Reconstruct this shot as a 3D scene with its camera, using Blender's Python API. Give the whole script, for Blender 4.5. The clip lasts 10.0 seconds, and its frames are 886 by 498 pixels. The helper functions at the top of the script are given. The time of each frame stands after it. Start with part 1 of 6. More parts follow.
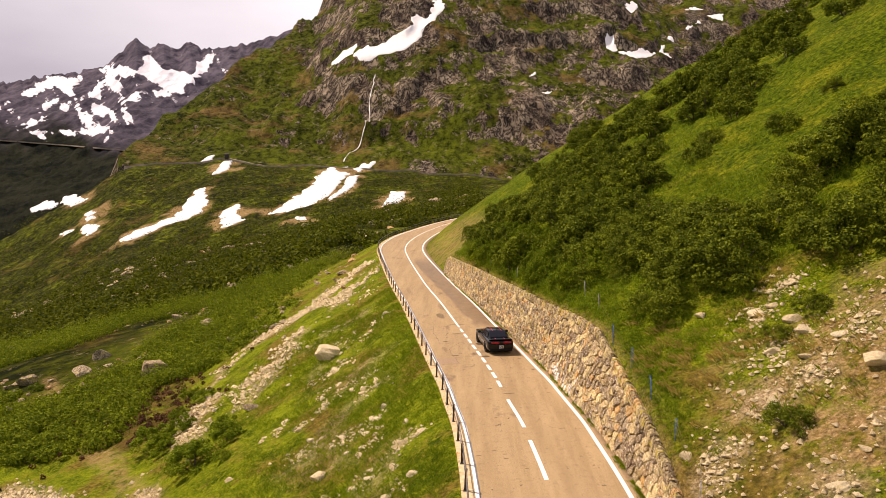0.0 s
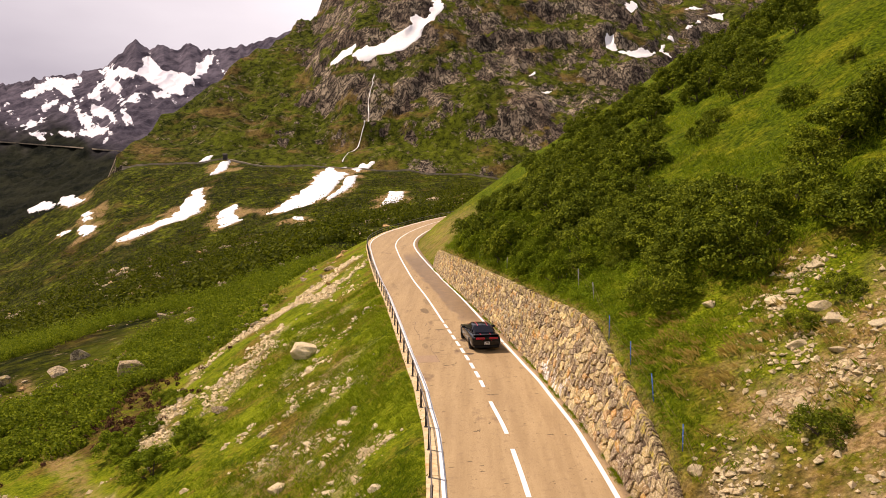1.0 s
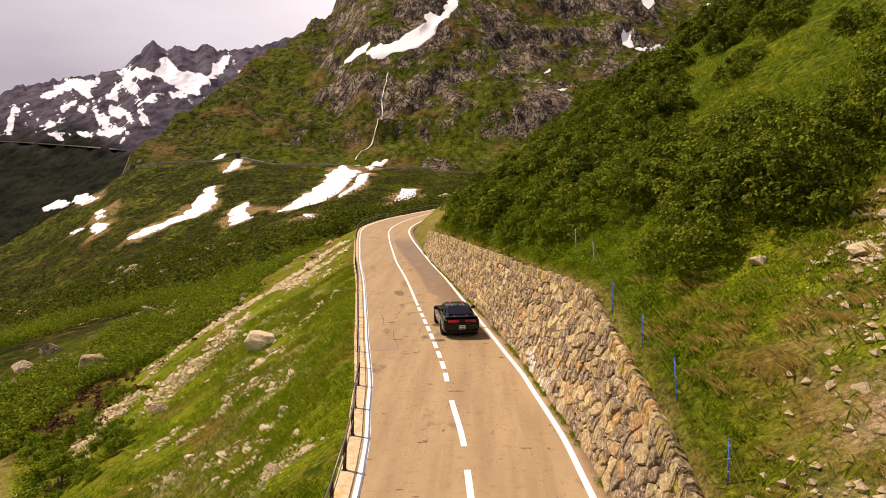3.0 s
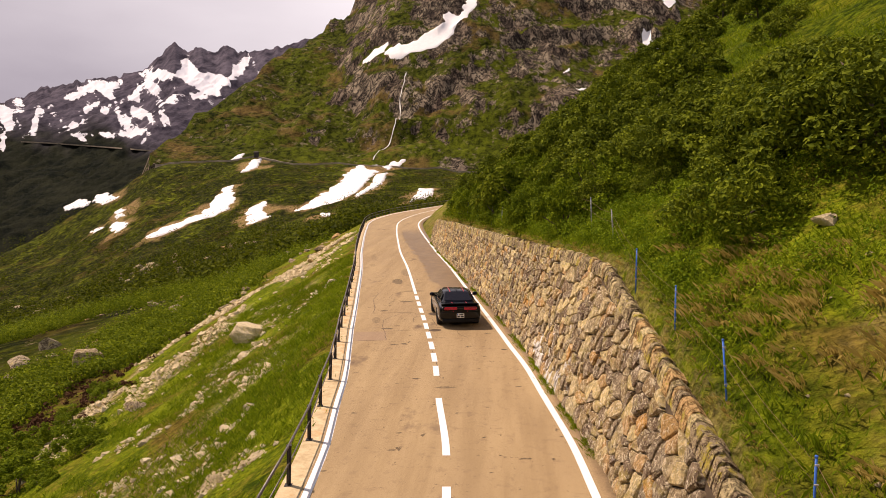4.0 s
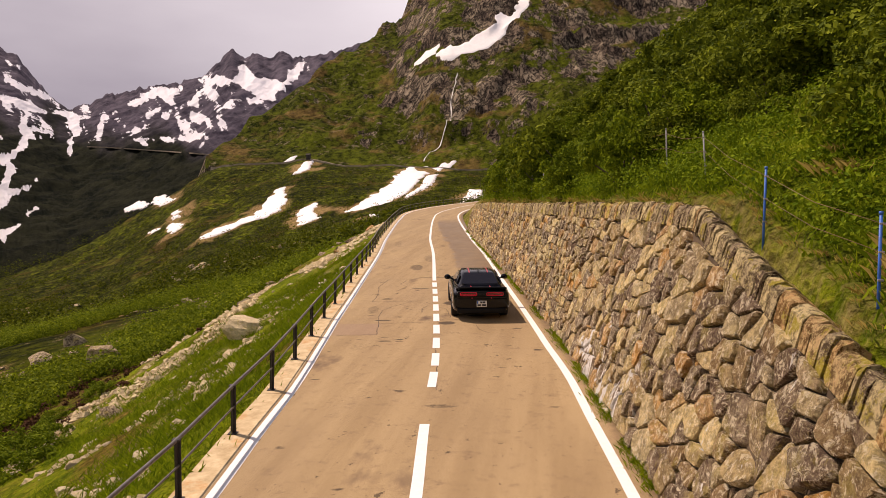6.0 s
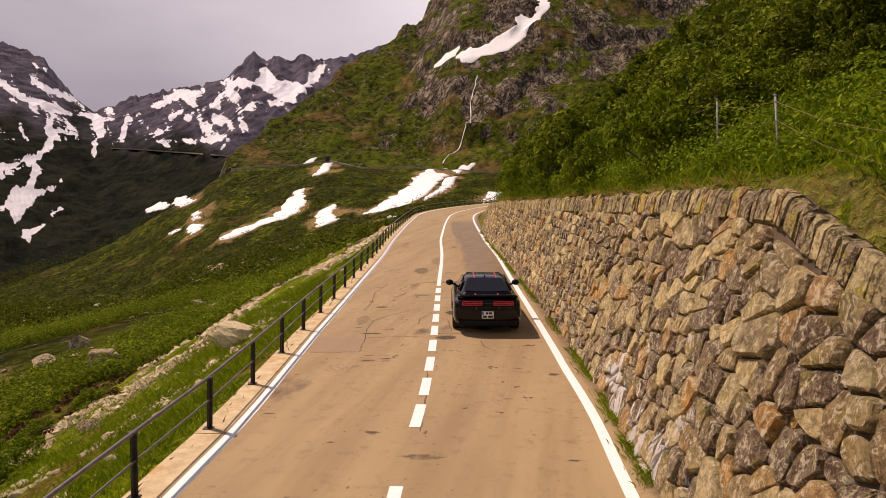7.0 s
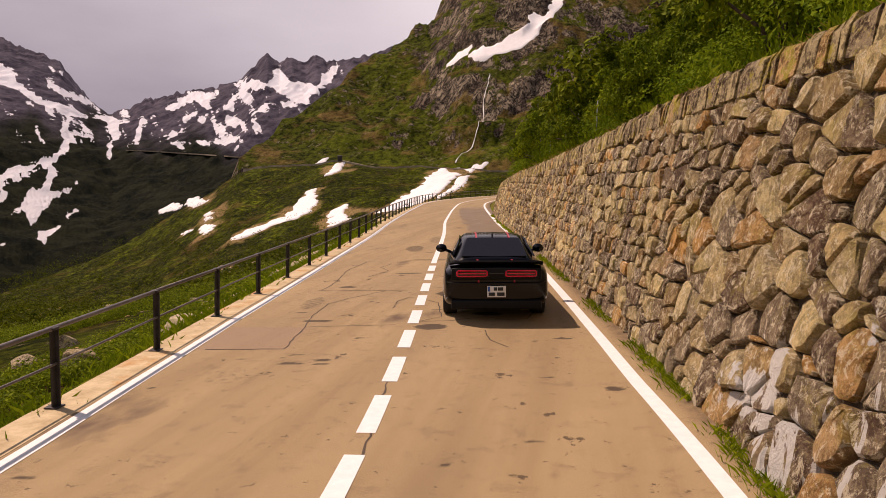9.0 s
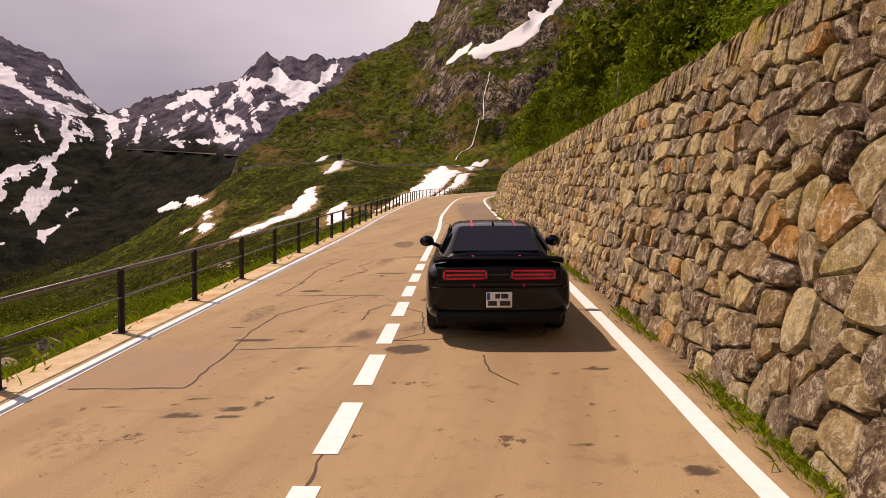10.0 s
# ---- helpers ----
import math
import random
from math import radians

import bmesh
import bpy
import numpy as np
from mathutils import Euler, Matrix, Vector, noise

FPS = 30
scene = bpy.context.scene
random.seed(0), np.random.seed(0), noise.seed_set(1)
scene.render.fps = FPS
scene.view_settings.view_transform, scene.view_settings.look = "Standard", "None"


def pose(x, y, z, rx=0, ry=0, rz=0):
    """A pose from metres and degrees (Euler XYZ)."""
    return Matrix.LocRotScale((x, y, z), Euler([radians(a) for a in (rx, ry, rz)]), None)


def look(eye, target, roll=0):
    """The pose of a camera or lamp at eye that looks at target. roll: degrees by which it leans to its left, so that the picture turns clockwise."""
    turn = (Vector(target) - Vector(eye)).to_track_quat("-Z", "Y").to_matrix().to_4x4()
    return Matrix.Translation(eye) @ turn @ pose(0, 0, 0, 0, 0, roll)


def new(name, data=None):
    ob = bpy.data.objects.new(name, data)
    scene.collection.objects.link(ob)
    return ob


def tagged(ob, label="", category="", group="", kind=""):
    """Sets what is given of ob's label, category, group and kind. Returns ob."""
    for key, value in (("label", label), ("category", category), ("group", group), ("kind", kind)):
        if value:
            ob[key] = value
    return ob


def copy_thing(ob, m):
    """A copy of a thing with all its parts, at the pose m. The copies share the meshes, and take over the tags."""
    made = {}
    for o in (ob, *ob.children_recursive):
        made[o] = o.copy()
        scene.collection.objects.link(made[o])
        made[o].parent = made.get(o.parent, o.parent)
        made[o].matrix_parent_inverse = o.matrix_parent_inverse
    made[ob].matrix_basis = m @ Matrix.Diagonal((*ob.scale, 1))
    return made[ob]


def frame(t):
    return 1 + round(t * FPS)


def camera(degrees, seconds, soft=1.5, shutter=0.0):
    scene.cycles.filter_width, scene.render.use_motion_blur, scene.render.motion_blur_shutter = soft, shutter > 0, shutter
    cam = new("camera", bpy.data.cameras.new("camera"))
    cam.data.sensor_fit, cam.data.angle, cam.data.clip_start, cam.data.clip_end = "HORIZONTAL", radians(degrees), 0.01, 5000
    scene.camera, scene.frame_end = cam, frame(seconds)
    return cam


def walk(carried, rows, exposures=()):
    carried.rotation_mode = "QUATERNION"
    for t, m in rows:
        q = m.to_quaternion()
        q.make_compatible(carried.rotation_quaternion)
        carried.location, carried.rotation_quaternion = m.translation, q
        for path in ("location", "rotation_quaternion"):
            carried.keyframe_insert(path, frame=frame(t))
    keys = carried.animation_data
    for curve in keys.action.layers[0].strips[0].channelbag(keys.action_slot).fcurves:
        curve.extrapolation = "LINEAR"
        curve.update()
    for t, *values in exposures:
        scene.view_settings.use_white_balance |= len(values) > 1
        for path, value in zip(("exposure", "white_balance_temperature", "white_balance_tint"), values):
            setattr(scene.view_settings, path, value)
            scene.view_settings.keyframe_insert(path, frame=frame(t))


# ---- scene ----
cam = camera(64.0, 10.0, 0.5)
PATH = [
    (0, (-0.028, -4.908, 12.797), (-0.095, -2.92, 12.582), -0.0),
    (0.5, (0.501, -2.638, 12.055), (0.434, -0.651, 11.842), -0.1),
    (1, (1.154, -0.299, 11.35), (1.086, 1.689, 11.138), -0.1),
    (1.5, (1.825, 2.04, 10.668), (1.758, 4.027, 10.456), -0.1),
    (2, (2.504, 4.421, 9.896), (2.433, 6.408, 9.684), 0.0),
    (2.5, (3.025, 6.61, 9.122), (2.935, 8.597, 8.911), 0.0),
    (2.7, (3.194, 7.521, 8.797), (3.097, 9.508, 8.586), -0.1),
    (3.8, (4.087, 12.461, 7.034), (3.93, 14.444, 6.822), -0.1),
    (4, (4.189, 13.343, 6.75), (4.026, 15.325, 6.542), -0.1),
    (4.5, (4.435, 15.459, 6.088), (4.247, 17.44, 5.882), -0.1),
    (5, (4.595, 17.467, 5.489), (4.349, 19.441, 5.285), -0.2),
    (5.5, (4.683, 19.412, 4.991), (4.39, 21.38, 4.789), -0.4),
    (5.7, (4.695, 20.187, 4.843), (4.396, 22.154, 4.642), -0.4),
    (6.8, (4.745, 24.24, 4.335), (4.4, 26.201, 4.142), 0.05),
    (7, (4.7, 24.94, 4.26), (4.34, 26.898, 4.068), -0.05),
    (7.5, (4.613, 26.68, 3.885), (4.22, 28.632, 3.695), -0.25),
    (8, (4.463, 28.39, 3.445), (4.066, 30.341, 3.256), -0.3),
    (8.5, (4.26, 30.125, 3.03), (3.865, 32.077, 2.841), -0.3),
    (9, (3.975, 31.8, 2.515), (3.578, 33.751, 2.325), -0.35),
    (9.5, (3.757, 33.53, 2.255), (3.36, 35.481, 2.066), -0.45),
    (10, (3.515, 35.25, 2.1), (3.117, 37.2, 1.905), -0.5),
]
walk(cam, [(t, look(eye, target, roll)) for t, eye, target, roll in PATH], exposures=[(0, 0.33, 6700, 21), (2.5, 0.25, 6700, 21), (4.5, 0.09, 6700, 22), (5.5, 0.02, 6700, 23), (7.5, -0.19, 6750, 26), (8.5, -0.22, 6780, 27), (10, -0.13, 6800, 28)])

# ---- world, sun and exposure ----
SUN = Vector((-0.51, 0.24, 0.83)).normalized()
world = bpy.data.worlds.new("world")
scene.world = world
world.use_nodes = True
wn, wl = world.node_tree.nodes, world.node_tree.links
wn.clear()
w_out, w_bg = wn.new("ShaderNodeOutputWorld"), wn.new("ShaderNodeBackground")
w_sky = wn.new("ShaderNodeTexSky")
w_sky.sky_type, w_sky.sun_disc = "NISHITA", False
w_sky.sun_elevation = math.asin(SUN.z)
w_sky.sun_rotation = math.atan2(SUN.x, SUN.y)
w_sky.altitude, w_sky.dust_density = 2000, 2.0
w_geo, w_sep = wn.new("ShaderNodeTexCoord"), wn.new("ShaderNodeSeparateXYZ")
w_noise, w_map = wn.new("ShaderNodeTexNoise"), wn.new("ShaderNodeMapping")
w_map.inputs["Scale"].default_value = (1.0, 1.0, 3.0)
w_noise.inputs["Scale"].default_value, w_noise.inputs["Detail"].default_value = 2.2, 6.0
w_cloud, w_cover, w_dim, w_mix = (wn.new("ShaderNodeValToRGB"), wn.new("ShaderNodeMapRange"), wn.new("ShaderNodeVectorMath"), wn.new("ShaderNodeMix"))
w_mix.data_type = "RGBA"
# cloud: grey-lilac low over the valley, nearly white higher up
w_cloud.color_ramp.elements[0].position, w_cloud.color_ramp.elements[0].color = 0.02, (0.40, 0.38, 0.42, 1)
w_cloud.color_ramp.elements[1].position, w_cloud.color_ramp.elements[1].color = 0.40, (0.95, 0.93, 0.93, 1)
w_tone = wn.new("ShaderNodeMath")
w_tone.operation = "MULTIPLY_ADD"
w_tone.inputs[1].default_value = 0.30
w_height = wn.new("ShaderNodeMath")
w_height.operation = "ADD"
w_side = wn.new("ShaderNodeMath")
w_side.operation = "MULTIPLY_ADD"
w_side.inputs[1].default_value = 0.38
w_cover.inputs["From Min"].default_value, w_cover.inputs["From Max"].default_value = 0.42, 0.75
w_cover.inputs["To Min"].default_value, w_cover.inputs["To Max"].default_value = 1.0, 0.05
w_dim.operation = "SCALE"
w_dim.inputs["Scale"].default_value = 0.06
wl.new(w_geo.outputs["Generated"], w_map.inputs["Vector"])
wl.new(w_map.outputs["Vector"], w_noise.inputs["Vector"])
wl.new(w_geo.outputs["Generated"], w_sep.inputs[0])
wl.new(w_sep.outputs["X"], w_side.inputs[0])
wl.new(w_sep.outputs["Z"], w_side.inputs[2])
wl.new(w_noise.outputs["Fac"], w_tone.inputs[0])
wl.new(w_side.outputs[0], w_tone.inputs[2])
wl.new(w_tone.outputs[0], w_cloud.inputs["Fac"])
wl.new(w_sep.outputs["Z"], w_cover.inputs["Value"])
wl.new(w_sky.outputs["Color"], w_dim.inputs[0])
wl.new(w_cover.outputs["Result"], w_mix.inputs["Factor"])
wl.new(w_dim.outputs[0], w_mix.inputs[6])
wl.new(w_cloud.outputs["Color"], w_mix.inputs[7])
wl.new(w_mix.outputs[2], w_bg.inputs["Color"])
wl.new(w_bg.outputs[0], w_out.inputs["Surface"])
sun = new("sun", bpy.data.lights.new("sun", "SUN"))
sun.data.energy, sun.data.angle, sun.data.color = 5.0, radians(0.6), (1.0, 0.85, 0.67)
sun.matrix_world = look(SUN * 50, (0, 0, 0))

# ---- lie of the land ----
def smooth(a, b, v):
    t = np.clip((np.asarray(v, float) - a) / (b - a), 0, 1)
    return t * t * (3 - 2 * t)


def hashed(i, j, seed):
    h = (i * 374761393 + j * 668265263 + seed * 1442695041) & 0xFFFFFFFF
    h = ((h ^ (h >> 13)) * 1274126177) & 0xFFFFFFFF
    return ((h ^ (h >> 16)) & 0xFFFFFF) / float(0xFFFFFF)


def value_noise(x, y, seed=0):
    """Smooth noise from -1 to 1 with cells one unit wide."""
    xi, yi = np.floor(x).astype(np.int64), np.floor(y).astype(np.int64)
    fx, fy = x - xi, y - yi
    fx, fy = fx * fx * fx * (fx * (fx * 6 - 15) + 10), fy * fy * fy * (fy * (fy * 6 - 15) + 10)
    a, b = hashed(xi, yi, seed), hashed(xi + 1, yi, seed)
    c, d = hashed(xi, yi + 1, seed), hashed(xi + 1, yi + 1, seed)
    return ((a + (b - a) * fx) * (1 - fy) + (c + (d - c) * fx) * fy) * 2 - 1


def fbm(x, y, size, octaves=4, seed=0, gain=0.5):
    total, amp, norm = 0.0, 1.0, 0.0
    x, y = np.asarray(x, float) / size, np.asarray(y, float) / size
    for k in range(octaves):
        total = total + amp * value_noise(x * 2 ** k + 17.3 * k, y * 2 ** k - 9.1 * k, seed + k)
        norm, amp = norm + amp, amp * gain
    return total / norm


def ridged(x, y, size, octaves=4, seed=0, gain=0.55):
    total, amp, norm = 0.0, 1.0, 0.0
    x, y = np.asarray(x, float) / size, np.asarray(y, float) / size
    for k in range(octaves):
        total = total + amp * (1 - 2 * np.abs(value_noise(x * 2 ** k + 5.7 * k, y * 2 ** k + 3.3 * k, seed + k)))
        norm, amp = norm + amp, amp * gain
    return total / norm


def spline(xs, ys, q):
    xs, ys = np.array(xs, float), np.array(ys, float)
    m = np.gradient(ys, xs)
    q = np.asarray(q, float)
    k = np.clip(np.searchsorted(xs, q) - 1, 0, len(xs) - 2)
    h = xs[k + 1] - xs[k]
    t = np.clip((q - xs[k]) / h, 0, 1)
    v = (2 * t ** 3 - 3 * t ** 2 + 1) * ys[k] + (t ** 3 - 2 * t ** 2 + t) * h * m[k] + (3 * t ** 2 - 2 * t ** 3) * ys[k + 1] + (t ** 3 - t ** 2) * h * m[k + 1]
    return v + np.where(q > xs[-1], (q - xs[-1]) * m[-1], 0) + np.where(q < xs[0], (q - xs[0]) * m[0], 0)


ROAD_Y = [-80, -40, 0, 15, 24, 28, 30, 34.3, 38.3, 41.6, 44, 52.5, 64.4, 75.8, 80.6, 103, 110.5, 121, 130, 143, 150, 170, 194, 220, 250]
ROAD_X = [9, 5.5, 3.9, 3.6, 3.33, 3.05, 2.89, 2.32, 1.84, 1.34, 0.94, -0.55, -2.62, -4.8, -5.6, -9.1, -10.1, -10.7, -10.5, -9.5, -8.6, -5.2, 1, 10, 24]


ROAD_T = np.arange(-120, 320, 0.1)
ROAD_V = spline(ROAD_Y, ROAD_X, ROAD_T)


def road_x(y):
    """The centre line of the road."""
    return np.interp(y, ROAD_T, ROAD_V)


def road_cos(y):
    y = np.asarray(y, float)
    g = (road_x(y + 0.5) - road_x(y - 0.5))
    return 1 / np.sqrt(1 + g * g)


def left_line(y):
    return np.interp(y, [20, 28, 36, 40, 44, 52, 76, 103, 120, 135, 150, 170], [2.97, 2.98, 3.05, 3.22, 3.30, 3.28, 3.4, 3.8, 4.3, 4.3, 3.7, 3.4])


def right_line(y):
    return np.interp(y, [22, 28, 34, 37, 40.5, 44, 52, 76, 103, 120, 150], [3.10, 3.15, 3.22, 3.20, 3.09, 3.09, 3.11, 3.15, 2.85, 2.95, 3.2])


def wall_foot(y):
    return np.interp(y, [20, 52, 64, 81, 90, 103, 130], [3.65, 3.6, 3.4, 3.35, 3.3, 3.3, 3.6])


def wall_top(y):
    """Height of the dry-stone wall's top above the road."""
    return np.interp(y, [15.5, 20, 21.5, 24.3, 26.7, 28.9, 31.8, 33.6, 36.7, 41, 45, 57, 70, 82, 84, 85.5], [0.15, 1.35, 1.75, 2.3, 2.72, 3.1, 3.7, 4.15, 4.12, 3.95, 3.8, 3.35, 2.95, 2.4, 2.0, 0.0])


def batter(y):
    return np.interp(y, [36, 42], [0.31, 0.21])


MID_U = [-1.023, -0.808, -0.625, -0.465, -0.306, -0.147, -0.019, 0.077, 0.4, 1.2]
MID_D = [130, 250, 400, 560, 750, 950, 1010]
# angle below the first eye's level, in thousandths, for each bearing at these distances
MID_A = [
    [330, 290, 262, 245, 225, 210, 280],
    [300, 250, 222, 205, 170, 140, 220],
    [270, 243, 223, 203, 132, 69, 120],
    [235, 191, 163, 132, 60, -8, 40],
    [197, 148, 120, 100, 33, -17, 40],
    [112, 88, 76, 64, 24, -5, 50],
    [115, 75, 56, 44, 24, 4, 60],
    [80, 52, 36, 28, 18, 10, 60],
    [60, 40, 26, 18, 10, 6, 60],
    [60, 40, 26, 18, 10, 6, 60]]
EYE_Y, EYE_Z, YAW = -4.9, 12.8, 0.0337


def grid_lookup(us, ds, table, u, d):
    us, ds, table = np.array(us), np.log(np.array(ds)), np.array(table, float)
    i = np.clip(np.searchsorted(us, u) - 1, 0, len(us) - 2)
    ld = np.log(np.maximum(d, 1.0))
    j = np.clip(np.searchsorted(ds, ld) - 1, 0, len(ds) - 2)
    a = np.clip((u - us[i]) / (us[i + 1] - us[i]), 0, 1)
    b = np.clip((ld - ds[j]) / (ds[j + 1] - ds[j]), 0, 1)
    return (table[i, j] * (1 - a) + table[i + 1, j] * a) * (1 - b) + (table[i, j + 1] * (1 - a) + table[i + 1, j + 1] * a) * b


def mid_z(x, y):
    d = np.maximum(y - EYE_Y, 40.0)
    u = x / d + YAW
    z = EYE_Z - d * grid_lookup(MID_U, MID_D, MID_A, u, d - 5) / 1000
    rough = smooth(100, 500, d)
    return z + fbm(x, y * 0.5, 70, 4, 3) * (1.2 + 5 * rough) + fbm(x, y * 0.5, 16, 3, 9) * (0.5 + 1.6 * rough)


def ground_z(x, y):
    x, y = np.asarray(x, float), np.asarray(y, float)
    q = (x - road_x(y)) * road_cos(y)
    lo, foot, top = left_line(y), wall_foot(y), wall_top(y)
    crest = foot + batter(y) * top
    # valley side, falling away from the kerb
    dl = -q - (lo + 0.58)
    near = np.interp(dl, [-1, 0, 0.4, 5, 14, 25, 34, 60, 140], [-0.2, -0.06, -0.15, -3.25, -8.2, -14.3, -16.6, -21, -45])
    near = near * (1 - 0.3 * smooth(58, 76, y) * np.exp(-np.maximum(dl, 0) / 12))
    bump = fbm(x, y, 9, 4, 21) * 0.55 * smooth(1.0, 8, dl) + fbm(x, y, 1.7, 3, 5) * 0.16 * smooth(0.2, 2.5, dl)
    near = near + bump
    far = mid_z(x, y)
    blend = np.maximum(smooth(95, 170, y) * smooth(3, 45, dl), smooth(200, 300, y))
    left = near * (1 - blend) + far * blend
    # hillside above the wall
    dr = q - (crest + 0.30)
    k = np.interp(y, [20, 36, 50, 58, 80], [0.58, 0.62, 0.66, 0.68, 0.68])
    steep = smooth(46, 58, y) * 0.9 * (1 - np.exp(-np.maximum(dr, 0) / 3.0))
    hill = top + 0.03 + k * np.maximum(dr, 0) + steep
    hill = hill + fbm(x, y, 12, 4, 31) * 0.9 * smooth(1.5, 12, dr) + fbm(x, y, 1.9, 3, 33) * 0.2 * smooth(0.1, 1.5, dr)
    hill = hill - 0.0022 * np.maximum(dr - 60, 0) ** 2
    edge = np.clip(150 - 1.3 * np.maximum(x - 10, 0), 96, 150)
    over = np.maximum(y - edge, 0)
    hill = hill - over * over / (over + 12) * 0.9
    bank = np.where(dr > 0, np.maximum(hill, np.maximum(far, -0.35 * dr - 0.1) - 400 * (y < 150)), 0)
    ramp = np.interp((q - foot - 0.30) / np.maximum(crest - foot, 0.05), [0, 1], [0, 1]) * top
    right = np.where(dr > 0, bank, np.where(q > foot + 0.30, ramp - 0.12, -0.12))
    z = np.where(dl > -0.45, left, right)
    return np.where((dl <= -0.45) & (q < foot + 0.30), -0.12, z)


MOUNT_U = [-0.60, -0.437, -0.38, -0.306, -0.24, -0.194, -0.155, 0.013, 0.17, 0.30, 0.385, 0.5, 1.2]
MOUNT_D = [925, 958, 1050, 1200, 1400, 1700, 2000]
# angle above the first eye's level, in thousandths
MOUNT_A = [
    [-140, -90, -130, -190, -250, -290, -330],
    [-25, 20, 12, -40, -100, -170, -230],
    [-31, 22, 62, 92, 60, 0, -80],
    [-37, 16, 50, 96, 142, 100, 40],
    [-43, 10, 46, 100, 168, 180, 140],
    [-46, 6, 46, 108, 194, 208, 170],
    [-51, 2, 48, 116, 226, 250, 225],
    [-63, -10, 48, 132, 226, 320, 320],
    [-69, -16, 46, 120, 196, 290, 310],
    [-73, -20, 38, 100, 170, 245, 260],
    [-73, -20, 30, 82, 150, 230, 262],
    [-73, -20, 20, 68, 140, 222, 262],
    [-73, -20, 20, 68, 140, 222, 262]]


SHOULDER_U = [-0.62, -0.474, -0.456, -0.426, -0.389, -0.36, -0.331, -0.294, -0.257, -0.217, -0.189, -0.161, -0.10]
SHOULDER_A = [-60, 20, 32, 55, 84, 101, 121, 147, 169, 192, 214, 234, 275]


def snow_calm(x, y):
    """One where old snow lies in the gullies, and the rock under it is smooth."""
    best = np.full(np.shape(x), -1e9)
    for outline, seed, label in SNOWS:
        if label == GULLY:
            best = np.maximum(best, inside_distance(outline, x, y))
    return smooth(-14, 2, best)


def mountain_z(x, y):
    x, y = np.asarray(x, float), np.asarray(y, float)
    d = np.maximum(y - EYE_Y, 40.0)
    u = x / d + YAW
    a = grid_lookup(MOUNT_U, MOUNT_D, MOUNT_A, u, d)
    # the long western shoulder, which runs evenly down to the valley
    crest = np.interp(u, SHOULDER_U, SHOULDER_A) - 3
    away = 985 + 2400 * np.clip(u + 0.46, 0, 0.4)
    t = np.clip((d - 958) / (away - 958), 0, 1)
    foot = 10 - 55 * (u + 0.437)
    side = np.where(d < 958, foot - 53 * (958 - d) / 33, foot + (crest - foot) * t ** 0.85) - np.maximum(d - away, 0) * 0.35
    a = side + (a - side) * smooth(-0.20, -0.10, u) - 1600 * np.maximum(-0.462 - u, 0)
    z = EYE_Z + d * a / 1000
    grow = smooth(965, 1080, d) * (1 - 0.85 * snow_calm(x, y)) * (0.45 + 0.55 * smooth(-0.40, -0.16, u))
    crag = ridged(x * 1.3 + y * 0.15, y * 0.55 - x * 0.1, 150, 5, 41) * 20 + ridged(x * 1.6, y * 0.8, 52, 4, 47) * 8 + fbm(x * 1.5, y, 13, 3, 51) * 1.3
    shelf = np.sin(z / 13.0 + fbm(x, y, 170, 3, 57) * 5) * 8
    cliff = np.maximum(ridged(x + 0.3 * y, y * 0.5, 230, 3, 43), 0) * 16 * smooth(-260, -60, x)
    return z + grow * (crag * 0.95 + shelf * 1.2 + cliff * 1.3 - 9)


FAR_U = [-1.2, -0.95, -0.82, -0.70, -0.60, -0.46, -0.2, 0.2, 0.36, 0.50, 1.2]
FAR_D = [800, 1150, 1500, 2000, 2600, 3300, 4000]
FAR_A = [
    [-330, -60, 30, 110, 190, 260, 330],
    [-340, -130, -40, 60, 130, 190, 245],
    [-360, -170, -75, 20, 95, 155, 205],
    [-370, -185, -95, -25, 40, 80, 105],
    [-345, -150, -75, -10, 45, 90, 130],
    [-330, -110, -40, 15, 62, 115, 160],
    [-330, -80, -20, 30, 80, 140, 200],
    [-330, -60, 10, 80, 140, 200, 250],
    [-330, -60, 20, 90, 150, 205, 255],
    [-330, -60, 20, 90, 150, 205, 262],
    [-330, -60, 20, 90, 150, 205, 262]]
RIDGE_U = [-1.2, -0.889, -0.849, -0.778, -0.75, -0.722, -0.693, -0.659, -0.643, -0.614, -0.529, -0.501, -0.473, -0.45, -0.429, -0.41, -0.39, -0.371, -0.352, -0.335, -0.289, -0.25, -0.2, 0.2, 0.5, 1.2]
RIDGE_A = [330, 231, 215, 188, 155, 123, 105, 111, 122, 126, 137, 142, 149, 168, 184, 171, 177, 172, 179, 169, 174, 182, 200, 250, 262, 262]


def far_z(x, y):
    d = np.maximum(y - EYE_Y, 40.0)
    u = x / d + YAW
    lift = np.interp(u, RIDGE_U, RIDGE_A) - grid_lookup(FAR_U, FAR_D, FAR_A, u, np.full(np.shape(d), 4000.0))
    z = EYE_Z + d * (grid_lookup(FAR_U, FAR_D, FAR_A, u, d) + lift * smooth(2200, 4000, d)) / 1000
    calm = 1 - 0.75 * smooth(3300, 3950, d)
    z = z + (ridged(x + 0.2 * y, y * 0.30, 300, 6, 61) * 34 * smooth(1200, 2200, d) + ridged(x * 1.2, y * 0.3, 85, 4, 67) * 18) * calm + fbm(x, y * 0.5, 26, 3, 69) * 6
    return z + d * (fbm(u * 1000, 0 * u, 8, 4, 62) * 0.0045) * smooth(3500, 3950, d) - np.maximum(d - 4000, 0) * 0.9


